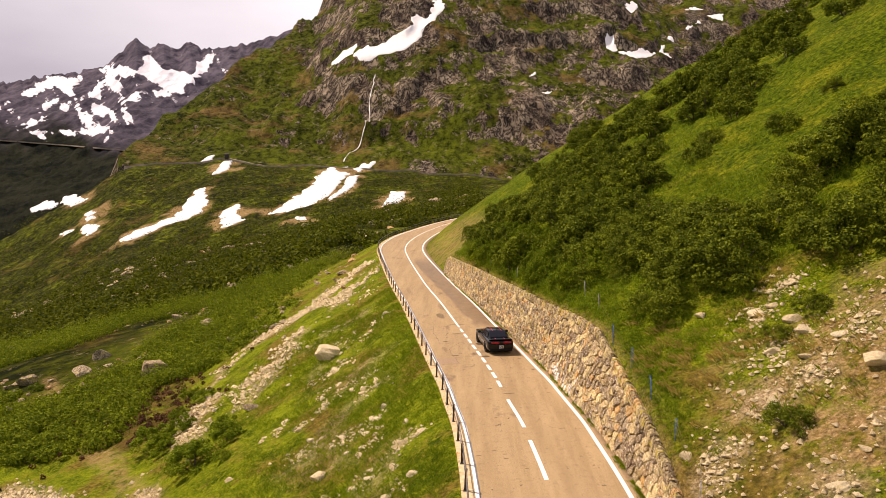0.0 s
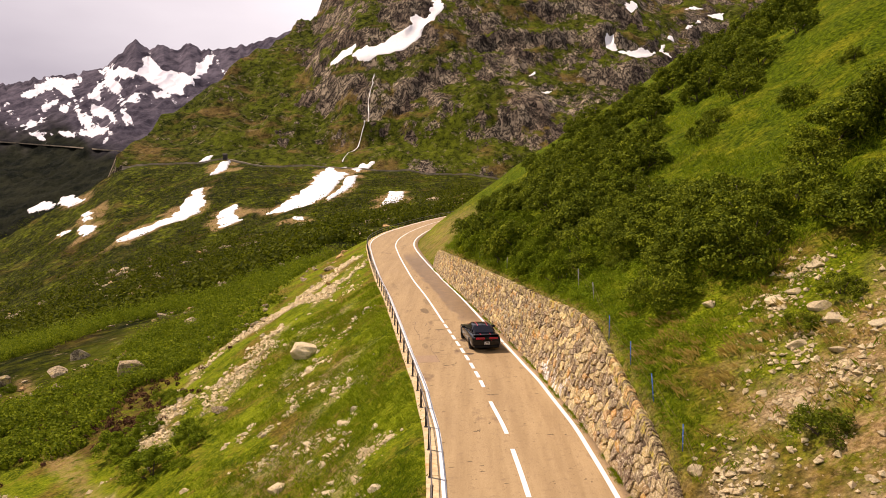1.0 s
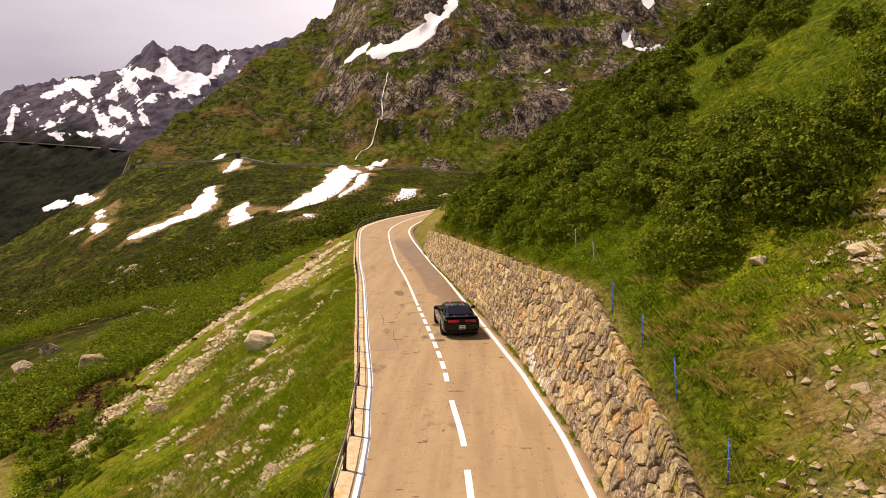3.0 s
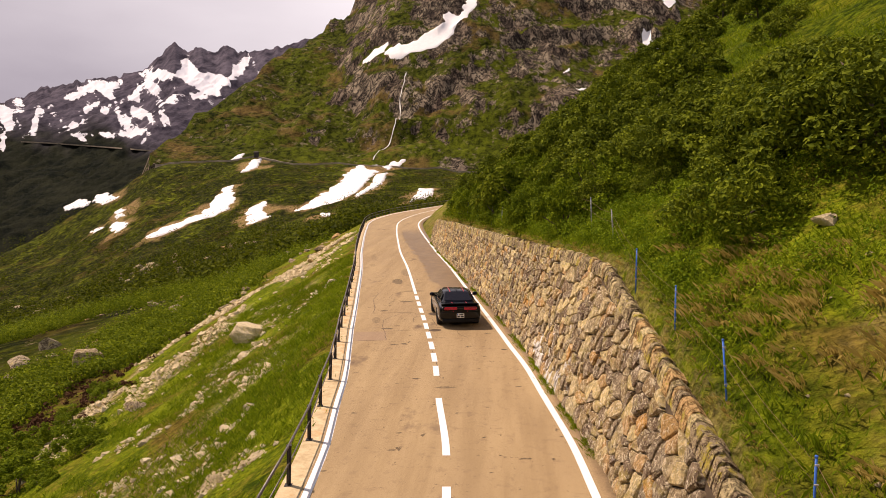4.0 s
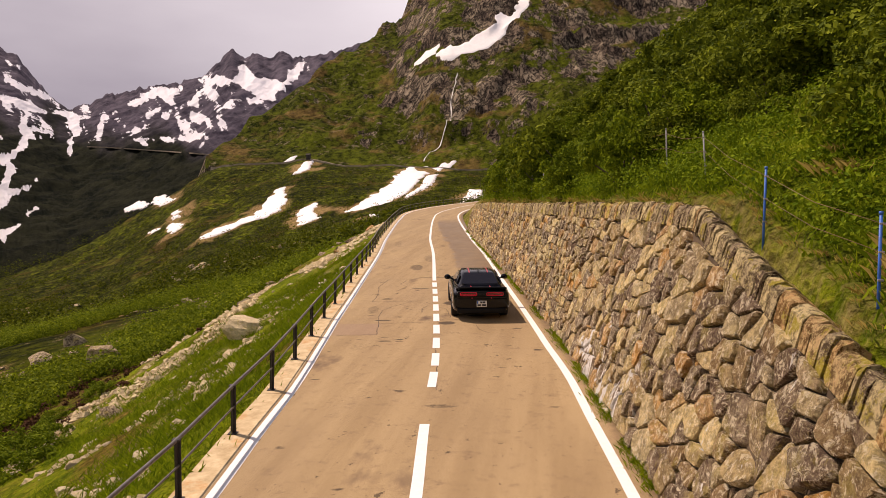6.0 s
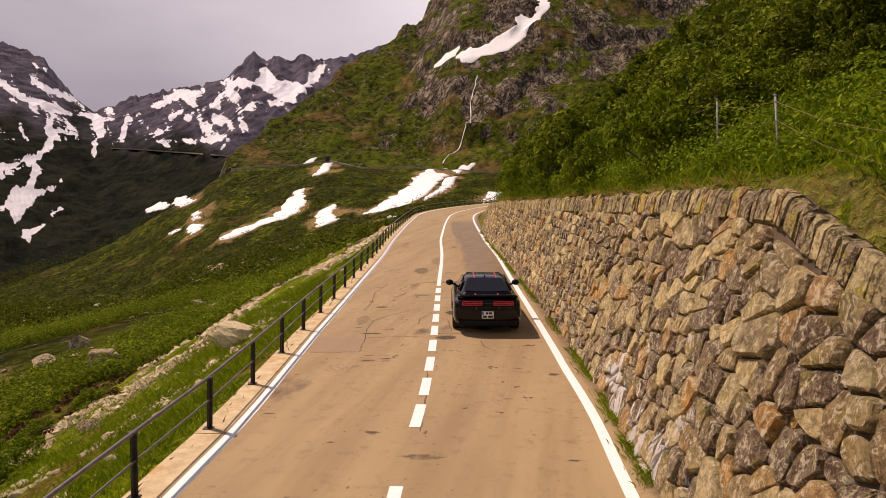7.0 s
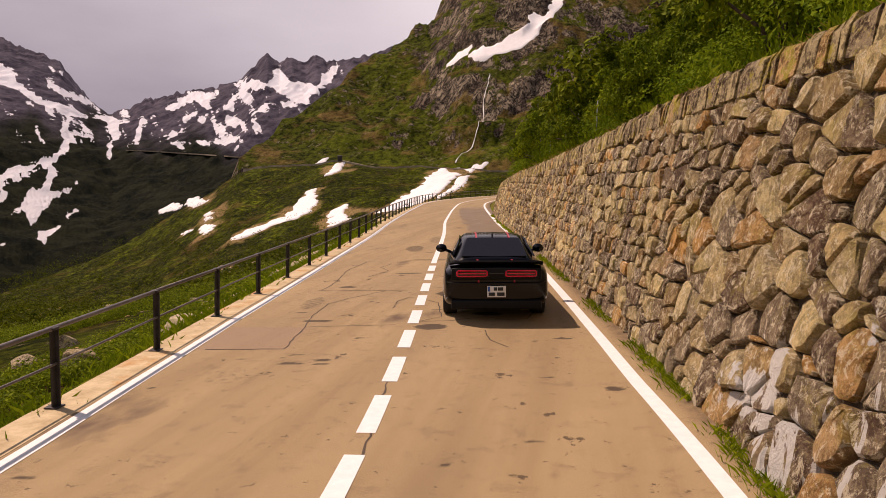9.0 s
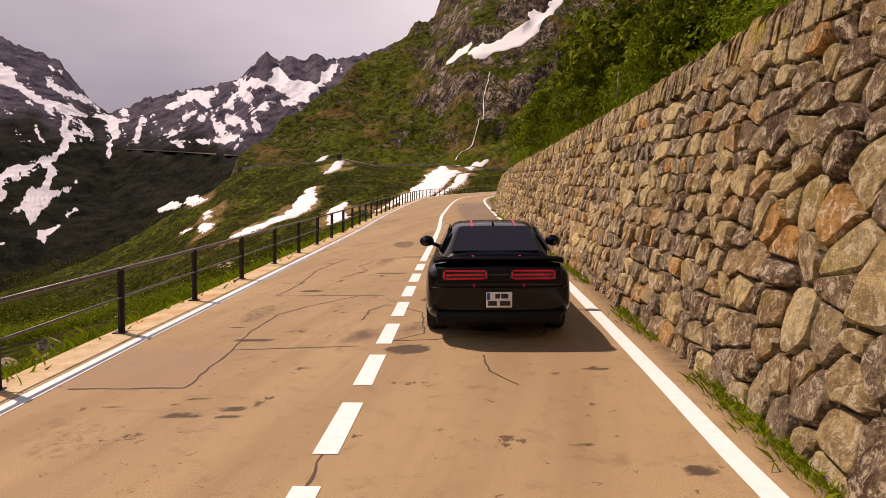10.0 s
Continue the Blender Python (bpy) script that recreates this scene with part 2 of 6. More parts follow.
def inside_distance(outline, x, y):
    """Distance inside (positive) or outside (negative) of a closed outline."""
    best, odd = np.full(x.shape, 1e9), np.zeros(x.shape, bool)
    n = len(outline)
    for i in range(n):
        (ax, ay), (bx, by) = outline[i], outline[(i + 1) % n]
        t = np.clip(((x - ax) * (bx - ax) + (y - ay) * (by - ay)) / ((bx - ax) ** 2 + (by - ay) ** 2 + 1e-9), 0, 1)
        best = np.minimum(best, np.hypot(x - ax - t * (bx - ax), y - ay - t * (by - ay)))
        odd ^= ((ay > y) != (by > y)) & (x < (bx - ax) * (y - ay) / (by - ay + 1e-12) + ax)
    return np.where(odd, best, -best)


# ---- where old snow lies: outlines on the plan ----
MEADOW = "patch of old snow lying on the green slope"
GULLY = "bright old snow filling a gully between cliffs"
TONGUE = "tongue of old snow on the green slope"
SNOWS = []
SNOWS.append(([(-598, 950), (-580, 950), (-539, 916), (-541, 904), (-568, 921), (-584, 930)], 1, MEADOW))
SNOWS.append(([(-553, 945), (-519, 918), (-480, 877), (-494, 877), (-530, 912)], 2, MEADOW))
SNOWS.append(([(-446, 808), (-436, 806), (-422, 788), (-432, 787)], 3, MEADOW))
SNOWS.append(([(-433, 784), (-425, 784), (-413, 771), (-424, 771)], 4, MEADOW))
SNOWS.append(([(-424, 761), (-410, 754), (-392, 740), (-387, 722), (-391, 711), (-410, 736)], 5, MEADOW))
SNOWS.append(([(-466, 788), (-446, 775), (-433, 760), (-446, 763)], 6, MEADOW))
SNOWS.append(([(-318, 635), (-322, 663), (-303, 697), (-299, 722), (-303, 768), (-306, 796), (-297, 798), (-280, 751), (-271, 711), (-284, 676), (-298, 668), (-309, 634)], 7, MEADOW))
SNOWS.append(([(-244, 694), (-236, 718), (-214, 656), (-205, 641), (-213, 633), (-221, 630)], 8, MEADOW))
SNOWS.append(([(-312, 858), (-318, 890), (-322, 924), (-316, 947), (-304, 897), (-304, 866)], 9, MEADOW))
SNOWS.append(([(-369, 968), (-366, 990), (-358, 998), (-356, 980)], 10, MEADOW))
SNOWS.append(([(-188, 666), (-179, 723), (-174, 783), (-182, 884), (-182, 940), (-149, 890), (-144, 771), (-140, 752), (-142, 700), (-150, 660), (-165, 638)], 11, TONGUE))
SNOWS.append(([(-137, 700), (-134, 750), (-144, 852), (-133, 872), (-127, 795), (-126, 715), (-131, 664)], 12, TONGUE))
SNOWS.append(([(-158, 955), (-144, 974), (-127, 983), (-132, 967), (-142, 929)], 13, MEADOW))
SNOWS.append(([(-181, 967), (-163, 969), (-161, 957), (-178, 955)], 14, MEADOW))
SNOWS.append(([(-73, 606), (-75, 676), (-78, 726), (-64, 732), (-60, 678), (-61, 622)], 15, MEADOW))
SNOWS.append(([(-144, 586), (-137, 586), (-130, 568), (-138, 571)], 16, MEADOW))
SNOWS.append(([(-246, 1315), (-229, 1321), (-208, 1305), (-192, 1287), (-164, 1289), (-140, 1296), (-135, 1310), (-109, 1301), (-90, 1331), (-92, 1352), (-74, 1361), (-61, 1381), (-65, 1408), (-81, 1417), (-47, 1426), (-49, 1376), (-70, 1344), (-90, 1317), (-72, 1310), (-72, 1301), (-98, 1291), (-107, 1274), (-147, 1263), (-186, 1272), (-218, 1295)], 17, GULLY))
SNOWS.append(([(251, 1341), (269, 1366), (268, 1350), (276, 1346), (293, 1339), (291, 1348), (313, 1344), (337, 1349), (359, 1380), (380, 1417), (397, 1452), (404, 1457), (386, 1410), (368, 1370), (376, 1357), (355, 1363), (340, 1346), (316, 1325), (301, 1324), (283, 1323), (265, 1328)], 18, GULLY))
SNOWS.append(([(467, 1602), (501, 1633), (525, 1627), (499, 1615)], 19, GULLY))
SNOWS.append(([(441, 1508), (497, 1572), (492, 1556), (454, 1505)], 20, GULLY))
SNOWS.append(([(517, 1598), (567, 1625), (551, 1586), (526, 1586)], 21, GULLY))
SNOWS.append(([(320, 1529), (353, 1583), (369, 1582), (333, 1492), (320, 1497)], 22, GULLY))
SNOWS.append(([(110, 1163), (121, 1166), (139, 1172), (127, 1154), (111, 1150)], 23, GULLY))
SNOWS.append(([(97, 1210), (117, 1232), (116, 1219)], 24, GULLY))
# snow on the far peaks: outlines by bearing and height above the first eye, in thousandths
FAR_SNOWS = []
FAR_SNOWS.append([(-892, 192), (-862, 176), (-853, 159), (-820, 137), (-773, 118), (-740, 109), (-714, 102), (-659, 94), (-682, 84), (-728, 96), (-768, 101), (-794, 113), (-834, 128), (-854, 144), (-895, 157)])
FAR_SNOWS.append([(-771, 98), (-761, 97), (-762, 77), (-751, 65), (-764, 48), (-790, 28), (-836, 5), (-909, -19), (-908, -7), (-864, 5), (-807, 25), (-782, 45), (-771, 66), (-776, 83)])
FAR_SNOWS.append([(-695, 93), (-679, 84), (-676, 70), (-685, 53), (-695, 34), (-698, 44), (-691, 67), (-699, 85)])
FAR_SNOWS.append([(-796, 180), (-767, 170), (-770, 164), (-794, 171)])
FAR_SNOWS.append([(-801, 160), (-758, 141), (-729, 125), (-733, 117), (-766, 133), (-799, 148)])
FAR_SNOWS.append([(-844, 132), (-824, 120), (-838, 120)])
FAR_SNOWS.append([(-880, -59), (-846, -38), (-830, -10), (-813, -14), (-797, 22), (-784, 13), (-796, -14), (-779, -17), (-737, 1), (-768, -17), (-804, -37), (-820, -65), (-834, -68), (-840, -53)])
FAR_SNOWS.append([(-906, 11), (-885, 8), (-856, 23), (-803, 34), (-821, 19), (-872, -1), (-901, -10), (-908, -7)])
FAR_SNOWS.append([(-818, -80), (-779, -76), (-805, -101), (-822, -95)])
FAR_SNOWS.append([(-910, -31), (-883, -16), (-873, -19), (-896, -47), (-911, -49)])
FAR_SNOWS.append([(-778, -58), (-754, -49), (-768, -61)])
FAR_SNOWS.append([(-908, -102), (-878, -102), (-883, -108)])
FAR_SNOWS.append([(-902, 62), (-884, 65), (-897, 41), (-904, 38)])
FAR_SNOWS.append([(-661, 52), (-647, 78), (-639, 95), (-617, 100), (-630, 89), (-637, 72), (-644, 58)])
FAR_SNOWS.append([(-597, 108), (-571, 130), (-546, 132), (-509, 136), (-509, 125), (-528, 106), (-546, 120), (-565, 113), (-585, 105)])
FAR_SNOWS.append([(-573, 88), (-566, 101), (-547, 104), (-557, 90)])
FAR_SNOWS.append([(-545, 90), (-529, 101), (-523, 95), (-538, 86)])
FAR_SNOWS.append([(-599, 60), (-573, 82), (-567, 74), (-586, 65)])
FAR_SNOWS.append([(-510, 103), (-497, 116), (-472, 143), (-442, 150), (-421, 147), (-412, 168), (-401, 154), (-383, 140), (-355, 139), (-331, 159), (-320, 172), (-317, 167), (-326, 151), (-343, 128), (-378, 109), (-408, 103), (-413, 117), (-387, 115), (-419, 134), (-442, 134), (-466, 132), (-449, 123), (-467, 113), (-479, 119), (-486, 105)])
FAR_SNOWS.append([(-504, 92), (-486, 97), (-474, 85), (-465, 85), (-480, 79), (-496, 80)])
FAR_SNOWS.append([(-450, 96), (-437, 109), (-425, 114), (-429, 98), (-444, 96)])
FAR_SNOWS.append([(-587, 57), (-530, 59), (-493, 64), (-475, 61), (-481, 55), (-530, 54), (-574, 54), (-565, 48), (-575, 44)])
FAR_SNOWS.append([(-463, 71), (-453, 81), (-447, 71)])
FAR_SNOWS.append([(-482, 44), (-472, 55), (-467, 55), (-479, 41)])
# ---- end of the land's functions ----

# ---- materials ----
def material(name):
    m = bpy.data.materials.new(name)
    m.use_nodes = True
    nt = m.node_tree
    nt.nodes.clear()
    out, bsdf = nt.nodes.new("ShaderNodeOutputMaterial"), nt.nodes.new("ShaderNodeBsdfPrincipled")
    nt.links.new(bsdf.outputs[0], out.inputs["Surface"])
    bsdf.inputs["Roughness"].default_value = 0.85
    return m, nt, bsdf


class Nodes:
    """Short ways to write a node material."""

    def __init__(self, name, rough=0.85, metal=0.0, spec=0.3):
        self.m, self.nt, self.bsdf = material(name)
        self.bsdf.inputs["Roughness"].default_value = rough
        self.bsdf.inputs["Metallic"].default_value = metal
        self.bsdf.inputs["Specular IOR Level"].default_value = spec
        self.coord = self.nt.nodes.new("ShaderNodeTexCoord").outputs["Object"]

    def put(self, socket, value):
        if isinstance(value, bpy.types.NodeSocket):
            self.nt.links.new(value, socket)
        else:
            socket.default_value = value if not isinstance(value, tuple) or len(value) != 3 or socket.type != "RGBA" else (*value, 1)

    def stretch(self, scale, source=None):
        n = self.nt.nodes.new("ShaderNodeMapping")
        n.inputs["Scale"].default_value = scale
        self.nt.links.new(source or self.coord, n.inputs["Vector"])
        return n.outputs[0]

    def noise(self, scale, detail=4.0, rough=0.55, at=None, distort=0.0):
        n = self.nt.nodes.new("ShaderNodeTexNoise")
        n.inputs["Scale"].default_value, n.inputs["Detail"].default_value = scale, detail
        n.inputs["Roughness"].default_value, n.inputs["Distortion"].default_value = rough, distort
        self.nt.links.new(at or self.coord, n.inputs["Vector"])
        return n.outputs["Fac"]

    def cells(self, scale, feature="F1", at=None, out="Distance"):
        n = self.nt.nodes.new("ShaderNodeTexVoronoi")
        n.feature = feature
        n.inputs["Scale"].default_value = scale
        self.nt.links.new(at or self.coord, n.inputs["Vector"])
        return n.outputs[out]

    def span(self, value, a, b, lo=0.0, hi=1.0):
        n = self.nt.nodes.new("ShaderNodeMapRange")
        for i, v in enumerate((value, a, b, lo, hi)):
            self.put(n.inputs[i], v)
        return n.outputs[0]

    def calc(self, op, a, b=0.0):
        n = self.nt.nodes.new("ShaderNodeMath")
        n.operation = op
        self.put(n.inputs[0], a)
        self.put(n.inputs[1], b)
        return n.outputs[0]

    def mix(self, f, a, b):
        n = self.nt.nodes.new("ShaderNodeMix")
        n.data_type = "RGBA"
        self.put(n.inputs["Factor"], f)
        self.put(n.inputs[6], a)
        self.put(n.inputs[7], b)
        return n.outputs[2]

    def attr(self, name):
        n = self.nt.nodes.new("ShaderNodeAttribute")
        n.attribute_name = name
        return n.outputs["Fac"]

    def random(self):
        return self.nt.nodes.new("ShaderNodeObjectInfo").outputs["Random"]

    def island(self):
        return self.nt.nodes.new("ShaderNodeNewGeometry").outputs["Random Per Island"]

    def axis(self, which, source="Normal"):
        g = self.nt.nodes.new("ShaderNodeNewGeometry").outputs[source]
        s = self.nt.nodes.new("ShaderNodeSeparateXYZ")
        self.nt.links.new(g, s.inputs[0])
        return s.outputs[which]

    def bump(self, height, strength=0.4, distance=0.05):
        n = self.nt.nodes.new("ShaderNodeBump")
        n.inputs["Strength"].default_value, n.inputs["Distance"].default_value = strength, distance
        self.nt.links.new(height, n.inputs["Height"])
        self.nt.links.new(n.outputs[0], self.bsdf.inputs["Normal"])

    def done(self, colour, rough=None):
        self.put(self.bsdf.inputs["Base Color"], colour)
        if rough is not None:
            self.put(self.bsdf.inputs["Roughness"], rough)
        return self.m


def plain(name, colour, rough=0.6, metal=0.0, vary=0.15, scale=6.0, spec=0.4):
    n = Nodes(name, rough, metal, spec)
    f = n.span(n.noise(scale, 5), 0.3, 0.7, 1 - vary, 1 + vary)
    dark = tuple(c * (1 - vary) for c in colour)
    light = tuple(min(1, c * (1 + vary)) for c in colour)
    n.bump(n.noise(scale * 8, 3), 0.15, 0.01)
    return n.done(n.mix(n.span(f, 1 - vary, 1 + vary), dark, light))


def ground_material():
    n = Nodes("grass_ground", 0.95, spec=0.03)
    big, mid, fine = n.noise(0.06, 6, 0.6), n.noise(0.4, 6, 0.65), n.noise(3.0, 6, 0.7)
    tuft = n.cells(5.0)
    green = n.mix(n.span(mid, 0.38, 0.62), (0.055, 0.092, 0.003), (0.245, 0.310, 0.010))
    green = n.mix(n.span(fine, 0.46, 0.68), green, (0.33, 0.35, 0.016))
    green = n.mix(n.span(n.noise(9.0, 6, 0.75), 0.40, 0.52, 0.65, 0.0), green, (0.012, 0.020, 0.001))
    olive = n.mix(n.span(fine, 0.38, 0.66), (0.075, 0.060, 0.010), (0.300, 0.215, 0.040))
    c = n.mix(n.span(n.calc("ADD", n.noise(0.16, 7, 0.7), n.calc("MULTIPLY", mid, 0.35)), 0.66, 0.78), green, olive)
    lush = n.mix(n.span(fine, 0.40, 0.66), (0.026, 0.048, 0.002), (0.150, 0.205, 0.006))
    lush = n.mix(n.span(n.noise(0.28, 7, 0.7), 0.50, 0.62), lush, n.mix(n.span(fine, 0.38, 0.62), (0.050, 0.070, 0.003), (0.26, 0.27, 0.012)))
    c = n.mix(n.calc("MULTIPLY", n.attr("lush"), n.span(mid, 0.36, 0.50, 0.55, 1.0)), c, lush)
    # heath and dwarf shrubs further down the valley
    speck = n.noise(0.20, 10, 0.82, n.stretch((1, 0.8, 1)))
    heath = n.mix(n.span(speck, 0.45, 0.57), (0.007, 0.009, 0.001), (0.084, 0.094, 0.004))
    heath = n.mix(n.span(n.noise(0.030, 7, 0.7, n.stretch((1, 0.5, 1))), 0.50, 0.58, 0.0, 0.85), heath, n.mix(n.span(speck, 0.42, 0.58), (0.026, 0.040, 0.002), (0.185, 0.210, 0.009)))
    # shade between shrub clumps painted in: near-black gaps round lighter tops
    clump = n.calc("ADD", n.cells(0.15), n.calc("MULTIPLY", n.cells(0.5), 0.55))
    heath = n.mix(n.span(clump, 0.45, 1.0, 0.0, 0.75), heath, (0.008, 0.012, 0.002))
    heath = n.mix(n.span(n.noise(0.022, 6, 0.65), 0.56, 0.66, 0.0, 0.6), heath, n.mix(n.span(speck, 0.40, 0.62), (0.040, 0.024, 0.007), (0.14, 0.088, 0.024)))
    heath = n.mix(n.span(n.noise(0.33, 9, 0.82), 0.59, 0.61, 0.0, 0.5), heath, (0.34, 0.26, 0.16))
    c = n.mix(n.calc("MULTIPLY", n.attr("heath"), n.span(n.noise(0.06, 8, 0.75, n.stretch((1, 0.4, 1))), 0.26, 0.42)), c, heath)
    rust = n.mix(n.span(n.noise(1.2, 7, 0.8), 0.4, 0.6), (0.035, 0.014, 0.008), (0.15, 0.075, 0.032))
    c = n.mix(n.calc("MULTIPLY", n.attr("rust"), n.span(n.noise(0.3, 7, 0.75), 0.36, 0.54)), c, rust)
    bare = n.mix(n.span(n.noise(7.0, 7, 0.8), 0.40, 0.60), (0.26, 0.150, 0.058), (0.58, 0.40, 0.20))
    c = n.mix(n.calc("MULTIPLY", n.attr("bare"), n.span(n.noise(1.1, 8, 0.8), 0.42, 0.54)), c, bare)
    stone = n.mix(n.span(n.noise(6.0, 5, 0.75), 0.35, 0.65), (0.22, 0.150, 0.076), (0.74, 0.57, 0.34))
    c = n.mix(n.calc("MULTIPLY", n.attr("scree"), n.span(n.noise(1.6, 8, 0.82), 0.42, 0.52)), c, stone)
    n.bump(n.calc("ADD", n.calc("MULTIPLY", tuft, 0.5), n.calc("SUBTRACT", n.calc("ADD", fine, speck), n.calc("MULTIPLY", n.calc("MULTIPLY", clump, n.attr("heath")), 2.0))), 1.0, 0.35)
    return n.done(c)


def mountain_material():
    n = Nodes("alpine_rock_and_turf", 0.95, spec=0.03)
    rockn = n.noise(0.045, 10, 0.72, n.stretch((1, 1, 0.55)))
    crack = n.noise(0.055, 8, 0.75, n.stretch((1.6, 1.6, 0.22)), 0.6)
    block = n.cells(0.055, at=n.stretch((1.3, 1.3, 0.5)), out="Color")
    rock = n.mix(n.span(n.calc("ADD", rockn, n.calc("MULTIPLY", n.calc("SUBTRACT", block, 0.5), 0.16)), 0.36, 0.62), (0.060, 0.044, 0.036), (0.42, 0.340, 0.240))
    rock = n.mix(n.span(n.noise(0.012, 4, 0.6), 0.46, 0.58, 0.0, 0.7), rock, n.mix(n.span(rockn, 0.40, 0.60), (0.030, 0.020, 0.017), (0.190, 0.135, 0.098)))
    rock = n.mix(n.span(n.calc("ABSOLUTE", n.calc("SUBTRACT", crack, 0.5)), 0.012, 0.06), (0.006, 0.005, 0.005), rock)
    speck = n.noise(0.11, 10, 0.82, n.stretch((1, 0.6, 1)))
    # turf tones lowered all over: passing cloud shadow is put into the colour
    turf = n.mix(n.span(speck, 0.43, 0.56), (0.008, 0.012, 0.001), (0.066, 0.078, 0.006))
    turf = n.mix(n.span(n.noise(0.010, 6, 0.65), 0.46, 0.56, 0.0, 0.9), turf, n.mix(n.span(speck, 0.40, 0.58), (0.018, 0.025, 0.002), (0.108, 0.130, 0.008)))
    turf = n.mix(n.span(n.noise(0.014, 6, 0.65), 0.53, 0.62, 0.0, 0.85), turf, n.mix(n.span(speck, 0.4, 0.6), (0.050, 0.030, 0.010), (0.20, 0.130, 0.042)))
    turf = n.mix(n.span(n.noise(0.07, 9, 0.80), 0.575, 0.61, 0.0, 0.6), turf, (0.24, 0.19, 0.125))
    broad = n.calc("MULTIPLY", n.calc("SUBTRACT", n.noise(0.0085, 5, 0.6, n.stretch((1, 0.7, 1))), 0.5), 1.8)
    level = n.calc("ADD", n.axis("Z"), n.calc("ADD", broad, n.calc("MULTIPLY", n.calc("SUBTRACT", n.noise(0.035, 9, 0.78, n.stretch((1, 0.6, 0.7))), 0.5), 2.1)))
    side = n.span(n.axis("X", "Position"), -360, -60, 0.12, -0.10)
    c = n.mix(n.span(n.calc("ADD", level, side), 0.63, 0.68), rock, turf)
    n.bump(n.calc("ADD", rockn, n.calc("ADD", n.calc("MULTIPLY", crack, 0.8), n.calc("ADD", n.calc("MULTIPLY", block, 0.5), n.calc("MULTIPLY", speck, 0.6)))), 1.0, 3.0)
    return n.done(c)


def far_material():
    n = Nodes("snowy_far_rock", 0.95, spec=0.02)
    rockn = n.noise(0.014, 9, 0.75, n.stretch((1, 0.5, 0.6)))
    # lilac-blue haze of distance is put into the rock and snow colours
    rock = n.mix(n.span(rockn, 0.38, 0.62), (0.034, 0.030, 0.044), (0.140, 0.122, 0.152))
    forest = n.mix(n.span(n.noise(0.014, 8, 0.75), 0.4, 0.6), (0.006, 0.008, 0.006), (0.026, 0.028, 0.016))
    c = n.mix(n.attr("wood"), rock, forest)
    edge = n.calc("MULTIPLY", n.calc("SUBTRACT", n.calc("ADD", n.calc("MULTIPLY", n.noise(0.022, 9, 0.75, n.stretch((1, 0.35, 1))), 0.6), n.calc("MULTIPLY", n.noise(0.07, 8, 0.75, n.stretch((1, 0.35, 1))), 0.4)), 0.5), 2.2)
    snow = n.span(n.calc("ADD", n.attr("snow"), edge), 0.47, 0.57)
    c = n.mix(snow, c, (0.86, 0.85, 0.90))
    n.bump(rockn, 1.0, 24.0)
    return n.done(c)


def asphalt_material():
    n = Nodes("sun_bleached_asphalt", 0.85, spec=0.25)
    grain, patch = n.noise(85, 6, 0.85), n.noise(0.5, 6, 0.6, n.stretch((1, 0.35, 1)))
    c = n.mix(n.span(patch, 0.3, 0.7), (0.300, 0.206, 0.094), (0.415, 0.298, 0.144))
    c = n.mix(n.span(grain, 0.44, 0.56), n.mix(0.36, c, (0.10, 0.062, 0.034)), n.mix(0.35, c, (0.62, 0.46, 0.29)))
    c = n.mix(n.span(n.noise(0.9, 6, 0.65, n.stretch((1.5, 0.10, 1))), 0.42, 0.62, 0.0, 0.45), c, (0.22, 0.145, 0.070))
    c = n.mix(n.span(n.noise(7, 6, 0.75), 0.62, 0.64, 0.0, 0.75), c, (0.085, 0.055, 0.032))
    c = n.mix(n.span(n.noise(1.5, 7, 0.72, n.stretch((1, 0.7, 1))), 0.64, 0.65, 0.0, 0.85), c, (0.075, 0.048, 0.028))
    c = n.mix(n.span(n.noise(2.6, 6, 0.75), 0.54, 0.70, 0.0, 0.5), c, (0.15, 0.095, 0.058))
    stain = n.noise(0.32, 5, 0.6, n.stretch((1.3, 0.55, 1)))
    c = n.mix(n.span(stain, 0.62, 0.70), c, (0.150, 0.098, 0.062))
    c = n.mix(n.calc("MULTIPLY", n.attr("grit"), n.span(n.noise(7, 6, 0.75), 0.35, 0.6, 0.35, 0.9)), c, (0.115, 0.074, 0.042))
    c = n.mix(n.calc("MULTIPLY", n.attr("repair"), 0.5), c, n.mix(n.span(grain, 0.3, 0.7), (0.20, 0.125, 0.085), (0.36, 0.25, 0.19)))
    c = n.mix(n.calc("MULTIPLY", n.attr("damp"), n.span(n.noise(1.1, 6, 0.7), 0.35, 0.6, 0.45, 0.8)), c, (0.155, 0.100, 0.058))
    c = n.mix(n.calc("MULTIPLY", n.span(n.calc("ADD", n.attr("stain"), n.calc("MULTIPLY", n.calc("SUBTRACT", n.noise(9, 6, 0.75), 0.5), 1.1)), 0.28, 0.62), 0.9), c, (0.060, 0.040, 0.026))
    n.bump(grain, 0.25, 0.01)
    wet = n.calc("SUBTRACT", 1.0, n.calc("MULTIPLY", n.attr("damp"), 0.45))
    return n.done(c, n.calc("MULTIPLY", n.span(patch, 0.3, 0.7, 0.75, 0.9), wet))


